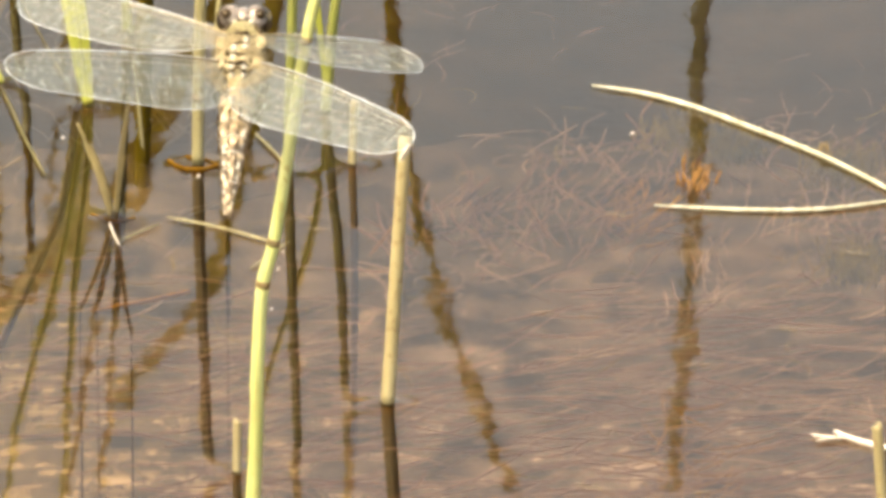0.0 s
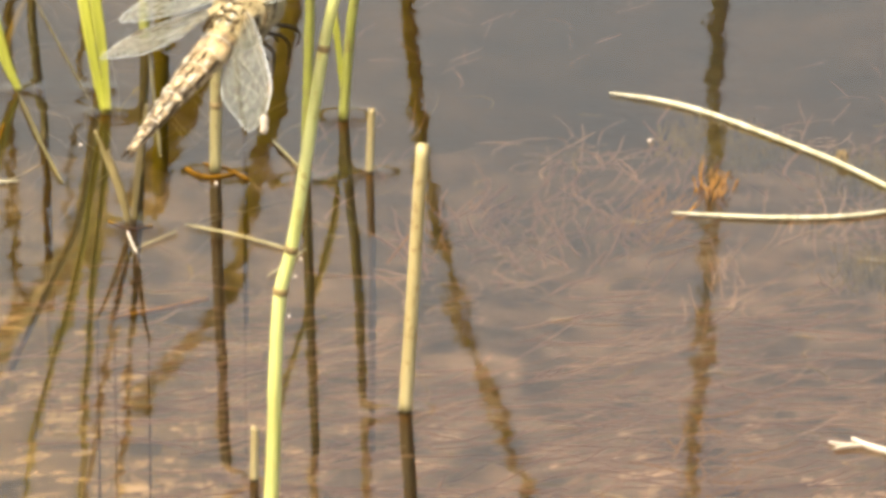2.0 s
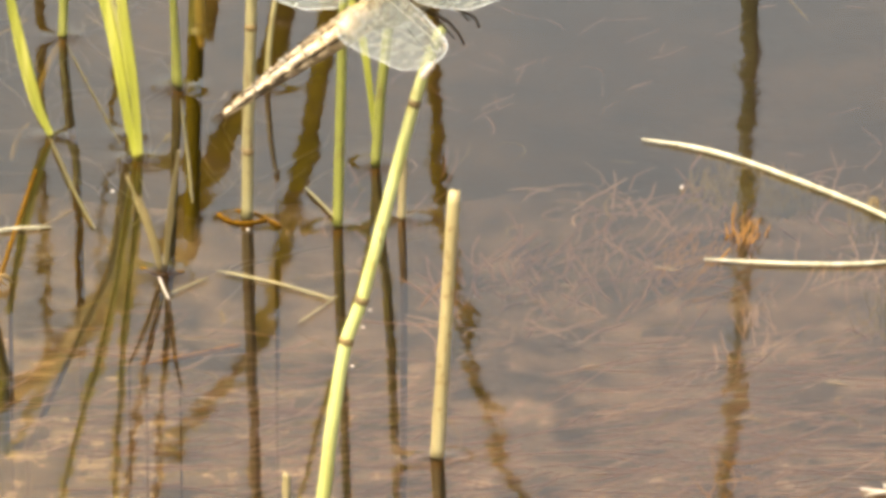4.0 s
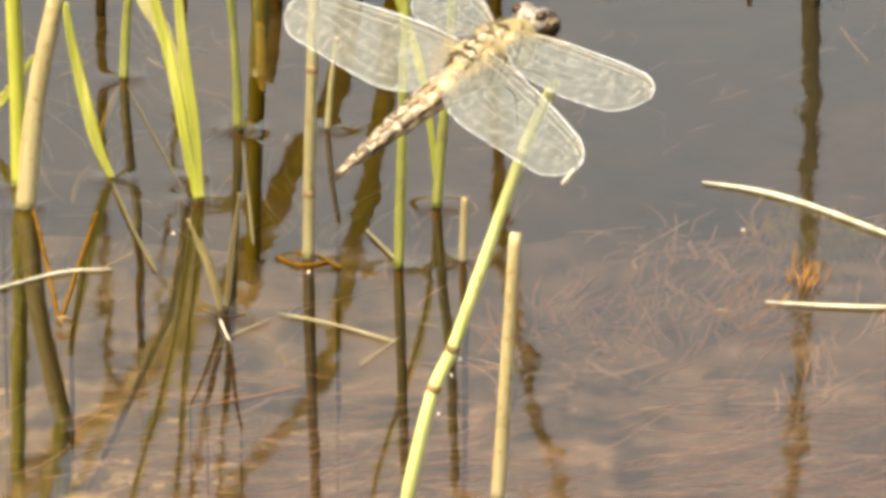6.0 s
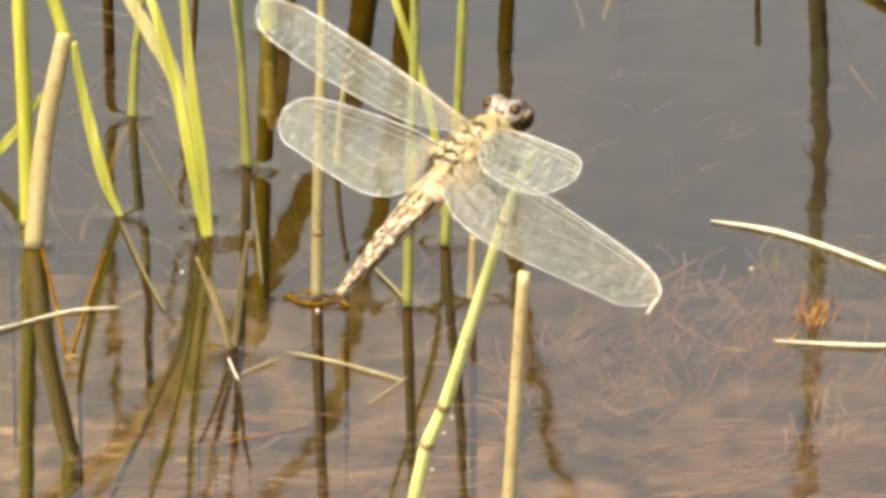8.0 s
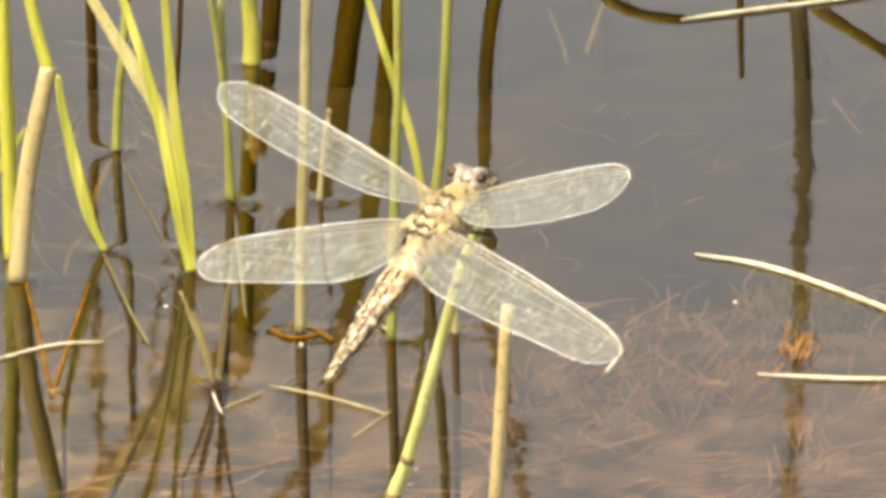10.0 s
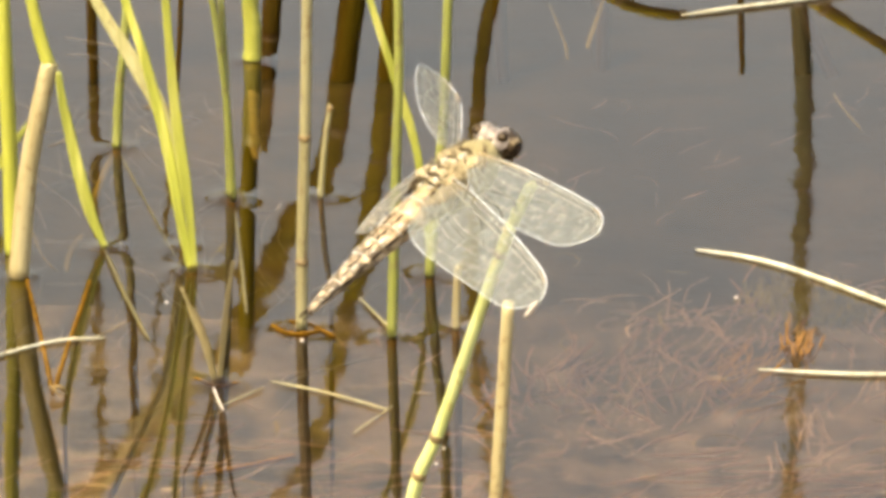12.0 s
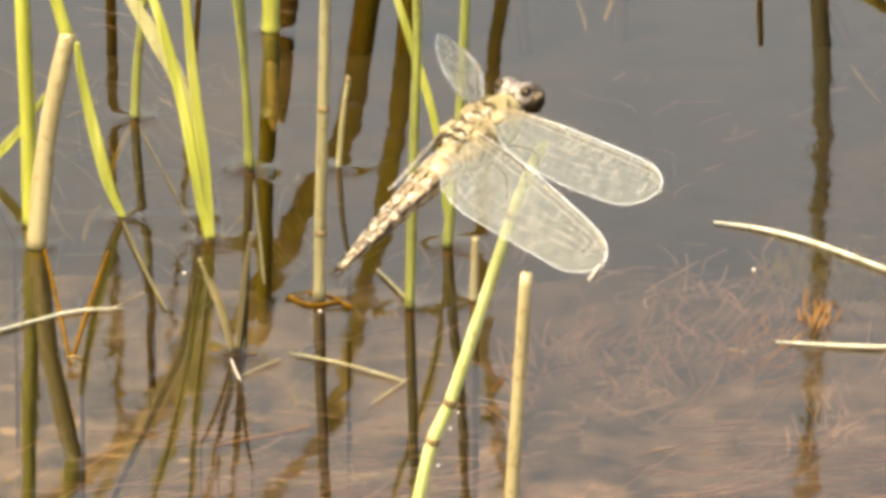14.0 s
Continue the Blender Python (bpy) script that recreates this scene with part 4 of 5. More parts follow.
for x in (3.0, 1.0, -0.9, -2.6, -4.0):
    for s in (-1, 1):
        bm = bmesh.new()
        blob(bm, Vector((x, s * 0.8, 3.4 - 0.03 * (x - 1) ** 2)) * MM, Vector((0.75, 0.42, 0.3)) * MM, 0.6, 10, 7, x + s)
        part("back_plate", bm, CREAM, thorax, "cream plate on the back")
        bm = bmesh.new()
        blob(bm, Vector((x - 0.8, s * 1.75, 3.0 - 0.03 * (x - 1) ** 2)) * MM, Vector((0.62, 0.3, 0.36)) * MM, 0.7, 10, 7, x - s)
        part("dark_pit", bm, BROWN, thorax, "brown pit between the plates")
# tufts of fur on the front of the thorax
bm = bmesh.new()
r_fur = random.Random(8)
for _ in range(240):
    a, x = r_fur.uniform(-1.7, 1.7), r_fur.uniform(-4.5, 7.4)
    w = 3.8 * math.sqrt(max(0.1, 1 - ((x - 1) / 7.6) ** 2))
    p = Vector((x, w * math.sin(a), -0.3 + 1.1 * w * math.cos(a))) * MM
    d = Vector((r_fur.gauss(-0.2, 0.4), math.sin(a) + r_fur.gauss(0, 0.3), math.cos(a) + r_fur.gauss(0, 0.3))).normalized()
    tube(bm, [p, p + d * 0.0005, p + d * r_fur.uniform(0.0008, 0.0014)], [0.00007, 0.00005, 0.00002], 3, caps=False)
tagged(part("fur", bm, FUR, thorax, "short golden hairs"), kind="stuff")

bm = bmesh.new()
blob(bm, Vector((9.9, 0, 0.2)) * MM, Vector((1.8, 3.4, 2.7)) * MM, 0.05)
head = part("head", bm, DARK, fly, "dark head with large eyes")
for s in (-1, 1):
    bm = bmesh.new()
    blob(bm, Vector((10.5, s * 2.0, 0.9)) * MM, Vector((2.0, 2.0, 2.25)) * MM, 0.0, 20, 14)
    eye = part("eye", bm, EYE_MAT, head, "glossy brown compound eye")
    bm = bmesh.new()
    blob(bm, Vector((10.2, s * 1.8, 1.55)) * MM, Vector((1.85, 1.75, 1.75)) * MM, 0.05, 18, 12, s)
    part("eye_sheen", bm, CROWN, eye, "pale grey sheen over the top of the eye")
    bm = bmesh.new()
    blob(bm, Vector((9.5, s * 2.35, 2.75)) * MM, Vector((0.95, 0.9, 0.7)) * MM, 0.1, 12, 9, s)
    part("eye_patch", bm, DARK, eye, "black patch on the eye")
    bm = bmesh.new()
    blob(bm, Vector((8.8, s * 1.3, 1.9)) * MM, Vector((0.45, 0.6, 0.45)) * MM, 0.1, 10, 8)
    part("temple_spot", bm, CREAM, head, "cream spot behind the eye")
    bm = bmesh.new()
    blob(bm, Vector((11.4, s * 1.15, -1.3)) * MM, Vector((0.8, 0.75, 0.6)) * MM, 0.1, 10, 8)
    part("jaw", bm, CREAM, head, "cream jaw")
bm = bmesh.new()
blob(bm, Vector((12.2, 0, -0.2)) * MM, Vector((1.2, 1.5, 1.3)) * MM, 0.1)
part("face", bm, CREAM, head, "cream face")
bm = bmesh.new()
blob(bm, Vector((11.7, 0, 1.7)) * MM, Vector((0.5, 0.5, 0.4)) * MM, 0.1, 10, 8)
part("forehead", bm, CREAM, head, "pale forehead")
bm = bmesh.new()
blob(bm, Vector((10.0, 0, 2.2)) * MM, Vector((1.3, 1.3, 0.75)) * MM, 0.25, 14, 9, 4)
part("crown", bm, CROWN, head, "pale grey crown between the eyes")

# ten rings of the tapering abdomen
edges = (-4.6, -7.0, -9.9, -12.9, -16.0, -19.0, -21.9, -24.4, -26.7, -28.6, -30.0)
half = lambda x: float(np.interp(-x, (4, 7, 12, 17, 23, 27, 31), (2.3, 2.6, 2.35, 1.9, 1.35, 0.9, 0.5)))
abdomen = thing("abdomen", (0, 0, 0), "tapering golden abdomen darkening to the tail", "")
abdomen.parent = fly
for i, (a, b) in enumerate(zip(edges, edges[1:])):
    lift = lambda x: 0.25 - 0.03 * (-x - 4) - 0.0018 * (-x - 4) ** 2
    bm = bmesh.new()
    rows = []
    for k, f in enumerate((0, 0.08, 0.3, 0.6, 0.9, 1.0)):
        x = a + (b - a) * f
        w = half(x) * (0.94, 1.0, 1.02, 1.02, 1.0, 0.93)[k]
        rows.append((x, w, w * 0.8, lift(x)))
    lathe(bm, rows[::-1], 18, 0.03)
    seg = part("abdomen_ring", bm, ABDO, abdomen)
    m = (a + b) / 2
    if i < 7:
        bm = bmesh.new()
        rim = [Vector((b + 0.15, half(b) * 1.02 * math.cos(q), lift(b) + half(b) * 0.82 * math.sin(q))) * MM for q in np.linspace(0.1, math.pi - 0.1, 15)]
        tube(bm, rim, [0.10 * MM * (0.5 + 0.5 * math.sin(math.pi * (k + 0.5) / 15)) for k in range(15)], 6)
        part("ring_edge", bm, CREAM, abdomen, "pale rear edge of the ring")
    if i >= 2:
        w = half(m)
        for s in (-1, 1):
            bm = bmesh.new()
            blob(bm, Vector((m + 0.4 * math.sin(i * 2.3 + s), s * w * 0.62, lift(m) + w * 0.53)) * MM, Vector((abs(a - b) * (0.38 + 0.1 * math.sin(i * 3.1 + s)), w * 0.17, w * 0.10)) * MM, 0.5, 12, 6, i + s)
            part("side_mark", bm, CREAM, abdomen, "pale yellow mark")
            bm = bmesh.new()
            streak = [Vector((a + (b - a) * k / 6, s * w * (0.30 + 0.05 * math.sin(k * 1.9 + i)), lift(m) + w * 0.74)) * MM for k in range(7)]
            tube(bm, streak, [w * MM * q for q in (0.03, 0.16, 0.14, 0.20, 0.05, 0.17, 0.03)], 6, 0.6)
            part("back_streak", bm, DARK, abdomen, "dark broken streak along the back")
            bm = bmesh.new()
            edge = [Vector((a + (b - a) * k / 6, s * w * 0.93, lift(m) + w * 0.22)) * MM for k in range(7)]
            tube(bm, edge, [w * MM * q for q in (0.08, 0.2, 0.16, 0.22, 0.2, 0.16, 0.06)], 6, 0.7)
            part("side_line", bm, DARK, abdomen, "dark line along the side")
        bm = bmesh.new()
        blob(bm, Vector((m, 0, lift(m) + w * 0.68)) * MM, Vector((abs(a - b) * 0.42, w * (0.06 + 0.03 * i), w * 0.14)) * MM, 0.4, 10, 6, i)
        part("back_mark", bm, GREY, abdomen, "grey streak down the middle of the back")
for s in (-1, 1):
    bm = bmesh.new()
    tube(bm, [Vector((-29.7, s * 0.35, -1.7)) * MM, Vector((-30.8, s * 0.6, -1.75)) * MM, Vector((-31.8, s * 0.5, -1.9)) * MM], [0.0002, 0.00024, 0.00008], 8)
    part("tail_clasper", bm, DARK, abdomen, "black tail clasper")

for s in (-1, 1):
    for x, fx, drop in ((4.6, 8.2, 6.4), (2.6, 5.2, 7.6), (0.4, 1.0, 7.6)):
        bm = bmesh.new()
        leg = [(x, s * 1.4, -3.2), (x + (fx - x) * 0.5, s * 3.6, -4.6), (fx, s * 3.0, -3.6 - drop * 0.55), (fx + 0.8, s * 1.5, -3.4 - drop)]
        line = spline([np.array(q) * MM for q in leg], 15)
        tube(bm, line, [0.00032 - 0.000012 * k for k in range(16)], 7)
        part("leg", bm, DARK, fly, "thin black bent leg")


def wing(name, span, chords, lead, side, root, torn=False):
    """A veined wing along +x, its front edge towards side * y; chords: width at even steps."""
    tilt = 0.3
    n, rows = 36, 10
    full = lambda f: float(np.interp(f, np.linspace(0, 1, len(chords)), chords))
    end = lambda f: math.sqrt(max(0.004, 1 - (max(0, f - 0.84) / 0.16) ** 2))
    ch = lambda f: full(f) * end(f)
    front = lambda f: float(np.interp(f, np.linspace(0, 1, len(lead)), lead)) - full(f) * (1 - end(f)) * 0.45

    def at(f, g):
        """f along the span, g from the front edge (0) to the back edge (1)."""
        c = ch(f)
        z = 0.10 * math.cos(g * 22) * (1 - g) * (1 - f * 0.5) + 0.5 * math.sin(f * 2.6) * tilt - 0.5 * g * g * (1 - f) * tilt
        return Vector((f * span + 0.5 * math.sin(g * 3.1) * f, side * (front(f) - c * g), z)) * MM

    ob = new(name)
    ob.empty_display_size = 0.005
    ob.parent = fly
    ob.location = Vector(root) * MM
    tagged(ob, "clear veined wing with a torn pale tip" if torn else "clear veined wing")

    def steps(k):
        return (0.5 - 0.5 * math.cos(math.pi * k / n)) if k > n / 2 else k / n

    bm = bmesh.new()
    grid = [[bm.verts.new(at(steps(i), j / rows)) for j in range(rows + 1)] for i in range(n + 1)]
    for i in range(n):
        for j in range(rows):
            bm.faces.new((grid[i][j], grid[i + 1][j], grid[i + 1][j + 1], grid[i][j + 1]))
    part("membrane", bm, MEMBRANE, ob, "clear shimmering skin")
    vn = bmesh.new()
    for g, r in ((0.07, 0.06), (0.16, 0.07), (0.34, 0.035), (0.5, 0.035), (0.68, 0.03)):
        line = [at(k / 40, min(1, g * (1 + 0.25 * math.sin(k / 40 * 5) * (g > 0.2) * (g < 0.9)))) + Vector((0, 0, 0.00004)) for k in range(41)]
        tube(vn, line, [r * MM * (1 - 0.4 * k / 40) for k in range(41)], 5, caps=False)
    r_v = random.Random(int(span * 10))
    for k in range(70):
        f = 0.04 + 0.94 * k / 70
        g0 = r_v.choice((0, 0.16, 0.34, 0.5, 0.68))
        g1 = g0 + r_v.uniform(0.14, 0.3)
        tube(vn, [at(f, g0), at(f + 0.008, (g0 + g1) / 2), at(f + 0.012, min(1, g1))], 0.024 * MM, 4, caps=False)
    part("vein_net", vn, VEIN, ob, "fine pale veins")
    bm = bmesh.new()
    tube(bm, [at(k / 20 * 0.36, 0.03) + Vector((0, 0, 0.00006)) for k in range(21)], [0.14 * MM * (1 - 0.5 * k / 20) for k in range(21)], 6)
    part("front_vein", bm, BROWN if name == "hindwing" else AMBER, ob, "dark brown front edge" if name == "hindwing" else "pale amber front edge")
    bm = bmesh.new()
    for g, r in ((0, 0.075), (1.0, 0.05)):
        tube(bm, [at(steps(k), g) for k in range(n + 1)], [r * MM * (0.8 if k < 6 else 1) for k in range(n + 1)], 6, caps=False)
    part("wing_margin", bm, MARGIN, ob, "pale bright edge")
    bm = bmesh.new()
    spot = [at(0.84 + 0.09 * k / 4, 0.05) for k in range(5)]
    tube(bm, spot, [0.18 * MM, 0.3 * MM, 0.32 * MM, 0.3 * MM, 0.18 * MM], 8, 0.45)
    part("wing_spot", bm, GREY, ob, "dark spot near the tip")
    bm = bmesh.new()
    tube(bm, [at(0.47, 0.04), at(0.49, 0.06), at(0.51, 0.05)], [0.12 * MM, 0.24 * MM, 0.12 * MM], 7, 0.5)
    part("node_spot", bm, GREY, ob, "dark spot at the notch")
    bm = bmesh.new()
    g2 = [[bm.verts.new(at(0.02 + 0.09 * i / 6, 0.02 + (0.9 - 0.1 * i) * j / 6) + Vector((0, 0, 0.00012))) for j in range(7)] for i in range(7)]
    for i in range(6):
        for j in range(6):
            bm.faces.new((g2[i][j], g2[i + 1][j], g2[i + 1][j + 1], g2[i][j + 1]))
    part("wing_root_patch", bm, AMBER_SKIN, ob, "amber patch at the root")
    if torn:
        bm = bmesh.new()
        e = at(0.985, 0.5)
        line = [e + Vector((-k * 0.00005, -side * 0.0006 * k, -0.0003 * k)) for k in range(5)]
        tube(bm, line, [0.0004, 0.0006, 0.0005, 0.00065, 0.0004], 8, 0.35)
        part("torn_tip", bm, WHITE, ob, "white curled torn tip")
    return ob


FORE = (2.6, 5.2, 6.8, 7.7, 8.2, 8.5, 8.7, 8.6, 8.3, 7.8, 7.0)
FORE_LEAD = (1.1, 1.3, 1.4, 1.4, 1.35, 1.2, 1.1, 0.95, 0.7, 0.35, 0.0)
HIND = (6.8, 9.8, 10.8, 10.9, 10.6, 10.1, 9.5, 8.9, 8.2, 7.5, 6.7)
HIND_LEAD = (1.1, 1.4, 1.6, 1.5, 1.5, 1.3, 1.1, 0.9, 0.6, 0.2, -0.1)
wings = {
    "FR": wing("forewing", 33, FORE, FORE_LEAD, 1, (3.5, -2.4, 3.0)),
    "HR": wing("hindwing", 33.5, HIND, HIND_LEAD, 1, (-2.6, -2.4, 2.8), True),
    "FL": wing("forewing", 33, FORE, FORE_LEAD, -1, (3.5, 2.4, 3.0)),
    "HL": wing("hindwing", 33.5, HIND, HIND_LEAD, -1, (-2.6, 2.4, 2.8)),
}


# ---- what moves ----
def motions():
    # the dragonfly: seconds, place in mm, heading, climb and bank in degrees
    for_fly = [
        (0, pose(-0.01348, -0.21061, 0.08762, 0.0, -18.7, 86.9)),
        (0.5, pose(-0.01585, -0.21061, 0.08871, 0.0, -20.3, 79.9)),
        (1, pose(-0.01549, -0.21061, 0.09027, 0.0, -19.2, 67.4)),
        (1.5, pose(-0.01523, -0.21061, 0.09245, 0.0, -18.0, 63.2)),
        (2, pose(-0.01547, -0.21061, 0.09604, 0.0, -17.3, 57.4)),
        (4.5, pose(0.00366, -0.21061, 0.10680, 0.0, -22.6, 25.0)),
        (5, pose(0.00335, -0.21061, 0.10343, 0.0, -15.6, 40.4)),
        (5.5, pose(0.00559, -0.21061, 0.10396, 0.0, -15.4, 42.7)),
        (6, pose(0.00547, -0.21061, 0.10323, 0.0, -15.3, 44.3)),
        (6.5, pose(0.00561, -0.21061, 0.10073, 0.0, -12.2, 47.1)),
        (7, pose(0.00506, -0.21061, 0.09875, 0.0, -14.5, 46.6)),
        (7.5, pose(0.00319, -0.21584, 0.09741, 0.0, -16.5, 48.4)),
        (8, pose(0.00137, -0.22453, 0.09915, 0.0, -20.1, 51.0)),
        (10.5, pose(-0.00043, -0.23480, 0.09685, 0.0, -22.7, 57.0)),
        (11, pose(0.00003, -0.23480, 0.09783, 0.0, -21.4, 54.2)),
        (11.5, pose(0.00152, -0.22969, 0.09782, 0.0, -20.0, 48.5)),
        (12, pose(0.00138, -0.22453, 0.09982, 0.0, -18.1, 46.8)),
        (12.5, pose(0.00304, -0.22106, 0.09996, 0.0, -18.1, 43.7)),
        (13, pose(0.00254, -0.22106, 0.10021, 0.0, -16.5, 46.4)),
        (13.5, pose(0.00272, -0.22106, 0.10072, 0.0, -18.0, 45.2)),
        (14, pose(0.00229, -0.22106, 0.10097, 0.0, -18.5, 49.1)),
    ]
    walk(fly, for_fly)
    # each wing: seconds, sweep, lift and twist in degrees about its hinge
    strokes = [
        (0, -41.9, -31.4, 8.0),
        (0.5, -96.1, 11.0, 8.0),
        (1, -96.3, 13.1, 8.0),
        (1.5, -86.0, 24.5, 8.0),
        (2, -88.0, 38.0, 8.0),
        (2.2, -93.9, -3.3, 0.0),
        (2.35, -87.9, -18.5, 0.0),
        (2.5, -86.0, -22.4, 0.0),
        (2.65, -86.0, -20.4, 0.0),
        (2.8, -86.0, -17.9, 0.0),
        (2.95, -86.0, -14.7, 0.0),
        (3.1, -86.0, -11.1, 0.0),
        (3.25, -86.0, -7.1, 0.0),
        (3.4, -86.0, -2.9, 0.0),
        (3.55, -86.0, 1.4, 0.0),
        (3.7, -86.0, 5.6, 0.0),
        (3.85, -86.0, 9.7, 0.0),
        (4, -86.0, 13.5, 0.0),
        (4.15, -85.8, 15.6, 0.0),
        (4.3, -84.8, 13.4, 0.0),
        (4.5, -83.2, 7.1, 12.0),
        (5, -91.0, 6.0, 12.0),
        (5.5, -101.9, 22.4, 12.0),
        (6, -94.4, 4.2, 12.0),
        (6.5, -96.4, 2.5, 12.0),
        (7, -96.0, -1.4, 12.0),
        (7.5, -94.1, -3.2, 12.0),
        (8, -111.8, 17.9, 12.0),
        (8.2, -99.1, 1.1, 12.0),
        (8.35, -89.4, -8.4, 12.0),
        (8.5, -86.0, -8.2, 12.0),
        (8.65, -86.0, -4.0, 12.0),
        (8.8, -86.0, 0.3, 12.0),
        (8.95, -86.0, 4.5, 12.0),
        (9.1, -86.0, 8.6, 12.0),
        (9.25, -86.0, 12.4, 12.0),
        (9.4, -86.0, 15.7, 12.0),
        (9.55, -86.0, 18.5, 12.0),
        (9.7, -86.0, 20.7, 12.0),
        (9.85, -86.0, 22.2, 12.0),
        (10, -86.0, 22.9, 12.0),
        (10.15, -91.6, 23.8, 12.0),
        (10.3, -108.9, 26.4, 12.0),
        (10.5, -132.2, 30.9, 12.0),
        (11, -97.4, 6.0, 12.0),
        (11.5, -104.9, 14.1, 32.0),
        (12, -101.4, 5.0, 12.0),
        (12.5, -96.2, -0.9, 12.0),
        (13, -95.8, 1.0, 12.0),
        (13.5, -92.6, -0.5, 12.0),
        (14, -94.0, -0.5, 12.0),
    ]
    walk(wings['FR'], [(t, pose(0.0035, -0.0024, 0.0030, c, -b, a)) for t, a, b, c in strokes])
    strokes = [
        (0, -131.1, 10.9, 8.0),
        (0.5, -99.1, -10.5, 8.0),
        (1, -105.5, 4.2, 8.0),
        (1.5, -113.0, 10.0, 8.0),
        (2, -138.0, 14.0, 52.0),
        (2.2, -116.2, 9.5, 0.0),
        (2.35, -102.4, 16.1, 0.0),
        (2.5, -98.0, 20.4, 0.0),
        (2.65, -98.0, 22.3, 0.0),
        (2.8, -98.0, 23.5, 0.0),
        (2.95, -98.0, 24.0, 0.0),
        (3.1, -98.0, 23.7, 0.0),
        (3.25, -98.0, 22.6, 0.0),
        (3.4, -98.0, 20.9, 0.0),
        (3.55, -98.0, 18.4, 0.0),
        (3.7, -98.0, 15.4, 0.0),
        (3.85, -98.0, 11.8, 0.0),
        (4, -98.0, 7.9, 0.0),
        (4.15, -99.4, 4.2, 0.0),
        (4.3, -103.0, 3.5, 0.0),
        (4.5, -107.4, 7.7, 12.0),
        (5, -100.9, -3.0, 12.0),
        (5.5, -91.5, -14.7, 12.0),
        (6, -108.3, -2.7, 12.0),
        (6.5, -105.3, -14.5, 12.0),
        (7, -104.7, -14.2, 12.0),
        (7.5, -101.5, -17.2, 12.0),
        (8, -83.5, -28.0, 12.0),
        (8.2, -91.0, -2.7, 12.0),
        (8.35, -96.4, 15.7, 24.0),
        (8.5, -98.0, 20.7, 24.0),
        (8.65, -98.0, 18.9, 24.0),
        (8.8, -98.0, 16.5, 24.0),
        (8.95, -98.0, 13.4, 24.0),
        (9.1, -98.0, 9.9, 24.0),
        (9.25, -98.0, 6.0, 24.0),
        (9.4, -98.0, 1.8, 16.0),
        (9.55, -98.0, -2.5, 8.0),
        (9.7, -98.0, -6.7, 0.0),
        (9.85, -98.0, -10.9, -4.0),
        (10, -98.0, -14.7, -4.0),
        (10.15, -99.7, -16.2, 0.0),
        (10.3, -105.1, -11.3, 12.0),
        (10.5, -112.8, -1.0, 12.0),
        (11, -146.1, 16.1, 12.0),
        (11.5, -110.7, -6.5, 26.0),
        (12, -111.6, -1.8, 12.0),
        (12.5, -110.5, -2.6, 12.0),
        (13, -108.8, -3.9, 12.0),
        (13.5, -104.6, -7.0, 12.0),
        (14, -105.0, -8.0, 12.0),
    ]
    walk(wings['HR'], [(t, pose(-0.0026, -0.0024, 0.0028, c, -b, a)) for t, a, b, c in strokes])
    strokes = [
        (0, 58.6, -6.2, -8.0),
        (0.5, 55.8, -10.4, -8.0),
        (1, 76.0, -6.8, -8.0),
        (1.5, 112.9, 9.2, -8.0),
        (2, 63.7, -28.1, -8.0),
        (2.2, 75.1, -25.9, 0.0),
        (2.35, 83.4, -24.0, 0.0),
        (2.5, 86.0, -22.4, 0.0),
        (2.65, 86.0, -20.4, 0.0),
        (2.8, 86.0, -17.9, 0.0),
        (2.95, 86.0, -14.7, 0.0),
        (3.1, 86.0, -11.1, 0.0),
        (3.25, 86.0, -7.1, 0.0),
        (3.4, 86.0, -2.9, 0.0),
        (3.55, 86.0, 1.4, 0.0),
        (3.7, 86.0, 5.6, 0.0),
        (3.85, 86.0, 9.7, 0.0),
        (4, 86.0, 13.5, 0.0),
        (4.15, 87.1, 13.6, 0.0),
        (4.3, 91.0, 5.7, 0.0),
        (4.5, 96.7, -7.7, -15.0),
        (5, 64.9, -6.6, -15.0),
        (5.5, 63.7, -16.0, -15.0),
        (6, 56.3, -13.8, -15.0),
        (6.5, 56.0, -6.8, -15.0),
        (7, 60.5, -2.5, -15.0),
        (7.5, 65.3, 8.8, -15.0),
        (8, 90.9, 29.1, 4.0),
        (8.2, 88.3, 7.0, -15.0),
        (8.35, 86.5, -6.3, 8.0),
        (8.5, 86.0, -7.2, 8.0),
        (8.65, 86.0, -3.0, 8.0),
        (8.8, 86.0, 1.3, 8.0),
        (8.95, 86.0, 5.5, 8.0),
        (9.1, 86.0, 9.6, 8.0),
        (9.25, 86.0, 13.4, 8.0),
        (9.4, 86.0, 16.7, 8.0),
        (9.55, 86.0, 19.5, 8.0),
        (9.7, 86.0, 21.7, 8.0),
        (9.85, 86.0, 23.2, 8.0),
        (10, 86.0, 23.9, 8.0),
        (10.15, 84.1, 22.2, 8.0),
        (10.3, 78.1, 16.3, 12.0),
        (10.5, 69.8, 9.2, 14.0),
        (11, 44.5, -3.5, -15.0),
        (11.5, 67.0, 17.9, 22.0),
        (12, 43.2, -18.3, 54.0),
        (12.5, 46.6, -18.3, 54.0),
        (13, 40.6, -20.5, 54.0),
        (13.5, 42.6, -21.9, 54.0),
        (14, 42.8, -22.5, 54.0),
    ]
    walk(wings['FL'], [(t, pose(0.0035, 0.0024, 0.0030, c, -b, a)) for t, a, b, c in strokes])
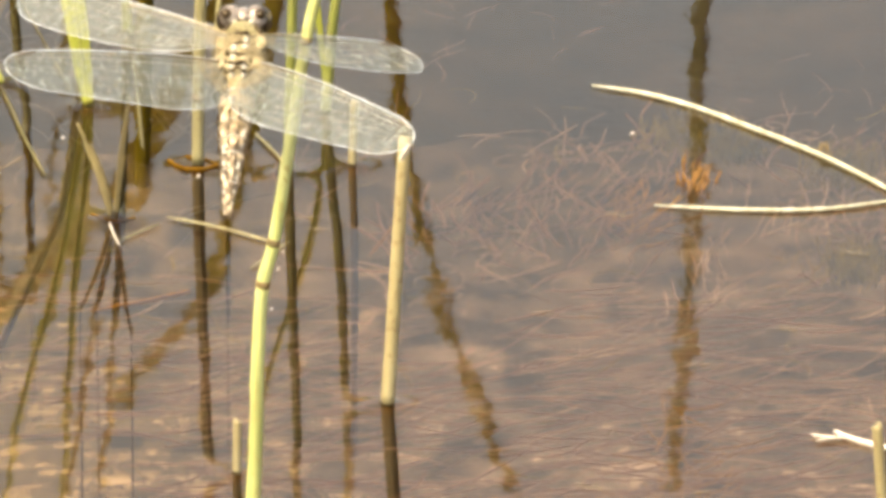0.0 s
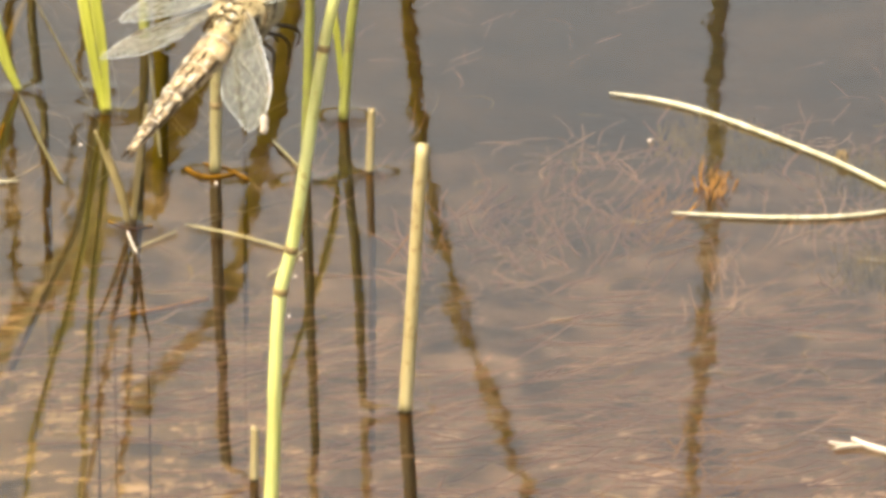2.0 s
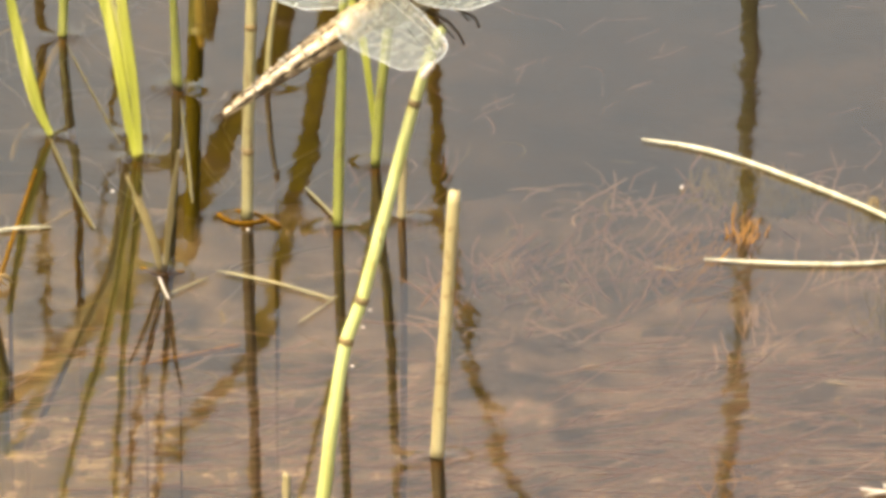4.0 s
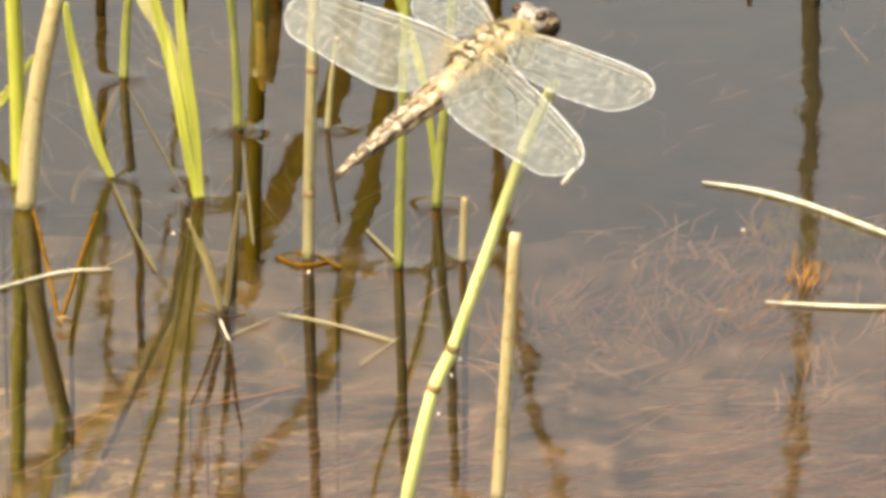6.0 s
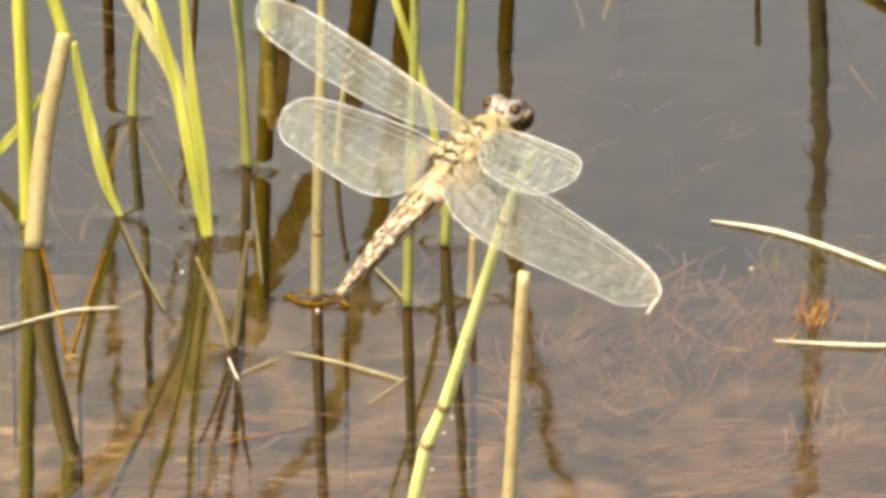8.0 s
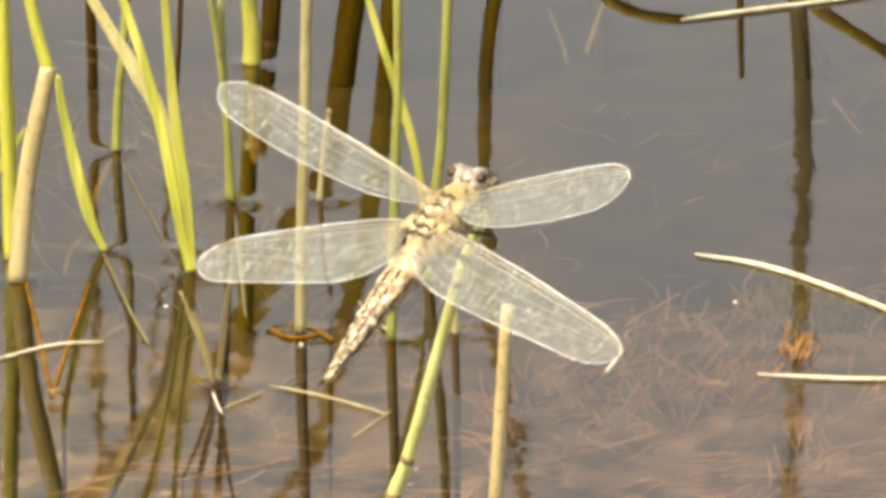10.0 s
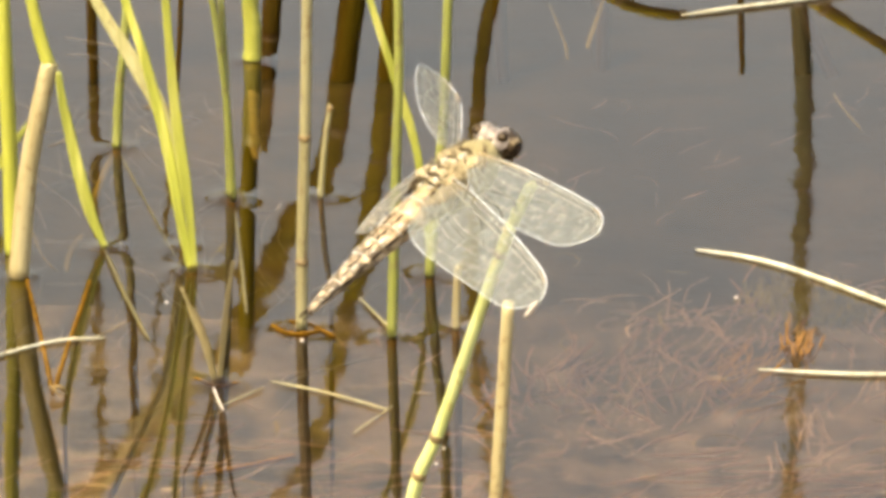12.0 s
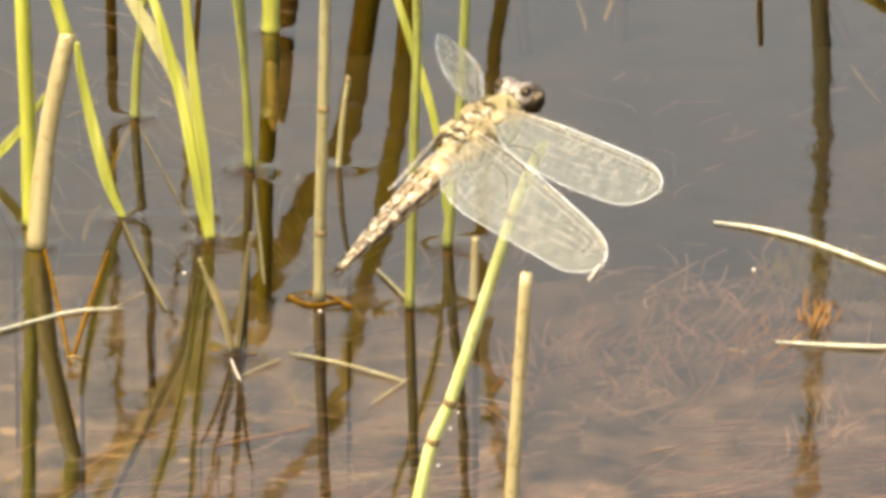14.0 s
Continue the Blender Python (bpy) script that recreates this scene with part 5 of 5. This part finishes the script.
    strokes = [
        (0, 110.7, 19.0, -8.0),
        (0.5, 77.5, -4.8, -8.0),
        (1, 86.6, 2.1, -8.0),
        (1.5, 100.6, -2.6, -8.0),
        (2, 64.2, -31.8, -8.0),
        (2.2, 81.4, -8.4, 0.0),
        (2.35, 94.0, 11.7, 0.0),
        (2.5, 98.0, 20.4, 0.0),
        (2.65, 98.0, 22.3, 0.0),
        (2.8, 98.0, 23.5, 0.0),
        (2.95, 98.0, 24.0, 0.0),
        (3.1, 98.0, 23.7, 0.0),
        (3.25, 98.0, 22.6, 0.0),
        (3.4, 98.0, 20.9, 0.0),
        (3.55, 98.0, 18.4, 0.0),
        (3.7, 98.0, 15.4, 0.0),
        (3.85, 98.0, 11.8, 0.0),
        (4, 98.0, 7.9, 0.0),
        (4.15, 97.8, 1.4, 0.0),
        (4.3, 97.9, -7.2, 0.0),
        (4.5, 98.4, -13.6, -28.0),
        (5, 59.3, -16.2, -28.0),
        (5.5, 60.1, -12.8, -28.0),
        (6, 86.6, -0.1, -28.0),
        (6.5, 70.9, -4.3, -28.0),
        (7, 72.0, -4.8, -28.0),
        (7.5, 71.2, -2.9, -28.0),
        (8, 76.4, -6.1, -28.0),
        (8.2, 87.2, 8.9, -10.0),
        (8.35, 95.3, 20.0, -8.0),
        (8.5, 98.0, 22.7, -8.0),
        (8.65, 98.0, 20.9, -8.0),
        (8.8, 98.0, 18.5, -8.0),
        (8.95, 98.0, 15.4, -8.0),
        (9.1, 98.0, 11.9, -8.0),
        (9.25, 98.0, 8.0, -8.0),
        (9.4, 98.0, 3.8, -8.0),
        (9.55, 98.0, -0.5, -8.0),
        (9.7, 98.0, -4.7, -8.0),
        (9.85, 98.0, -8.9, -8.0),
        (10, 98.0, -12.7, -8.0),
        (10.15, 94.8, -15.0, -8.0),
        (10.3, 85.0, -13.1, -28.0),
        (10.5, 71.8, -7.2, -28.0),
        (11, 76.1, 2.1, -28.0),
        (11.5, 60.5, -39.0, -28.0),
        (12, 61.2, -34.3, -28.0),
        (12.5, 62.6, -35.8, -28.0),
        (13, 57.7, -36.3, -28.0),
        (13.5, 60.4, -37.1, -28.0),
        (14, 56.5, -36.5, -28.0),
    ]
    walk(wings['HL'], [(t, pose(-0.0026, 0.0024, 0.0028, c, -b, a)) for t, a, b, c in strokes])
    # the perch leans with the wind about its foot
    lean = [
        (0, -7.7, 0),
        (0.5, -8.3, 0),
        (1, -7.9, 0),
        (1.5, -8.0, 0),
        (2, -7.7, 0),
        (4.5, -0.1, 0),
        (5, 1.5, 0),
        (5.5, 1.0, 0),
        (6, 2.0, 0),
        (6.5, 2.0, 0),
        (7, 1.4, 0),
        (7.5, 1.2, 3),
        (8, -0.5, 8),
        (10.5, -3.4, 14),
        (11, -2.9, 14),
        (11.5, -0.4, 11),
        (12, 0.6, 8),
        (12.5, 0.1, 6),
        (13, 0.2, 6),
        (13.5, 0.4, 6),
        (14, 0.1, 6),
    ]
    foot = np.array(MAIN[0]) * MM
    walk(main_stem, [(t, pose(*foot, b, a, 0)) for t, a, b in lean])
    drift = [(0, 0), (2, 0), (4.5, -2.3), (7, -1.4), (8, -1), (11, -4), (12, -5.5), (14, -7)]
    walk(drift_stem, [(t, pose(*sway_base, 0, a, 0)) for t, a in drift])


motions()
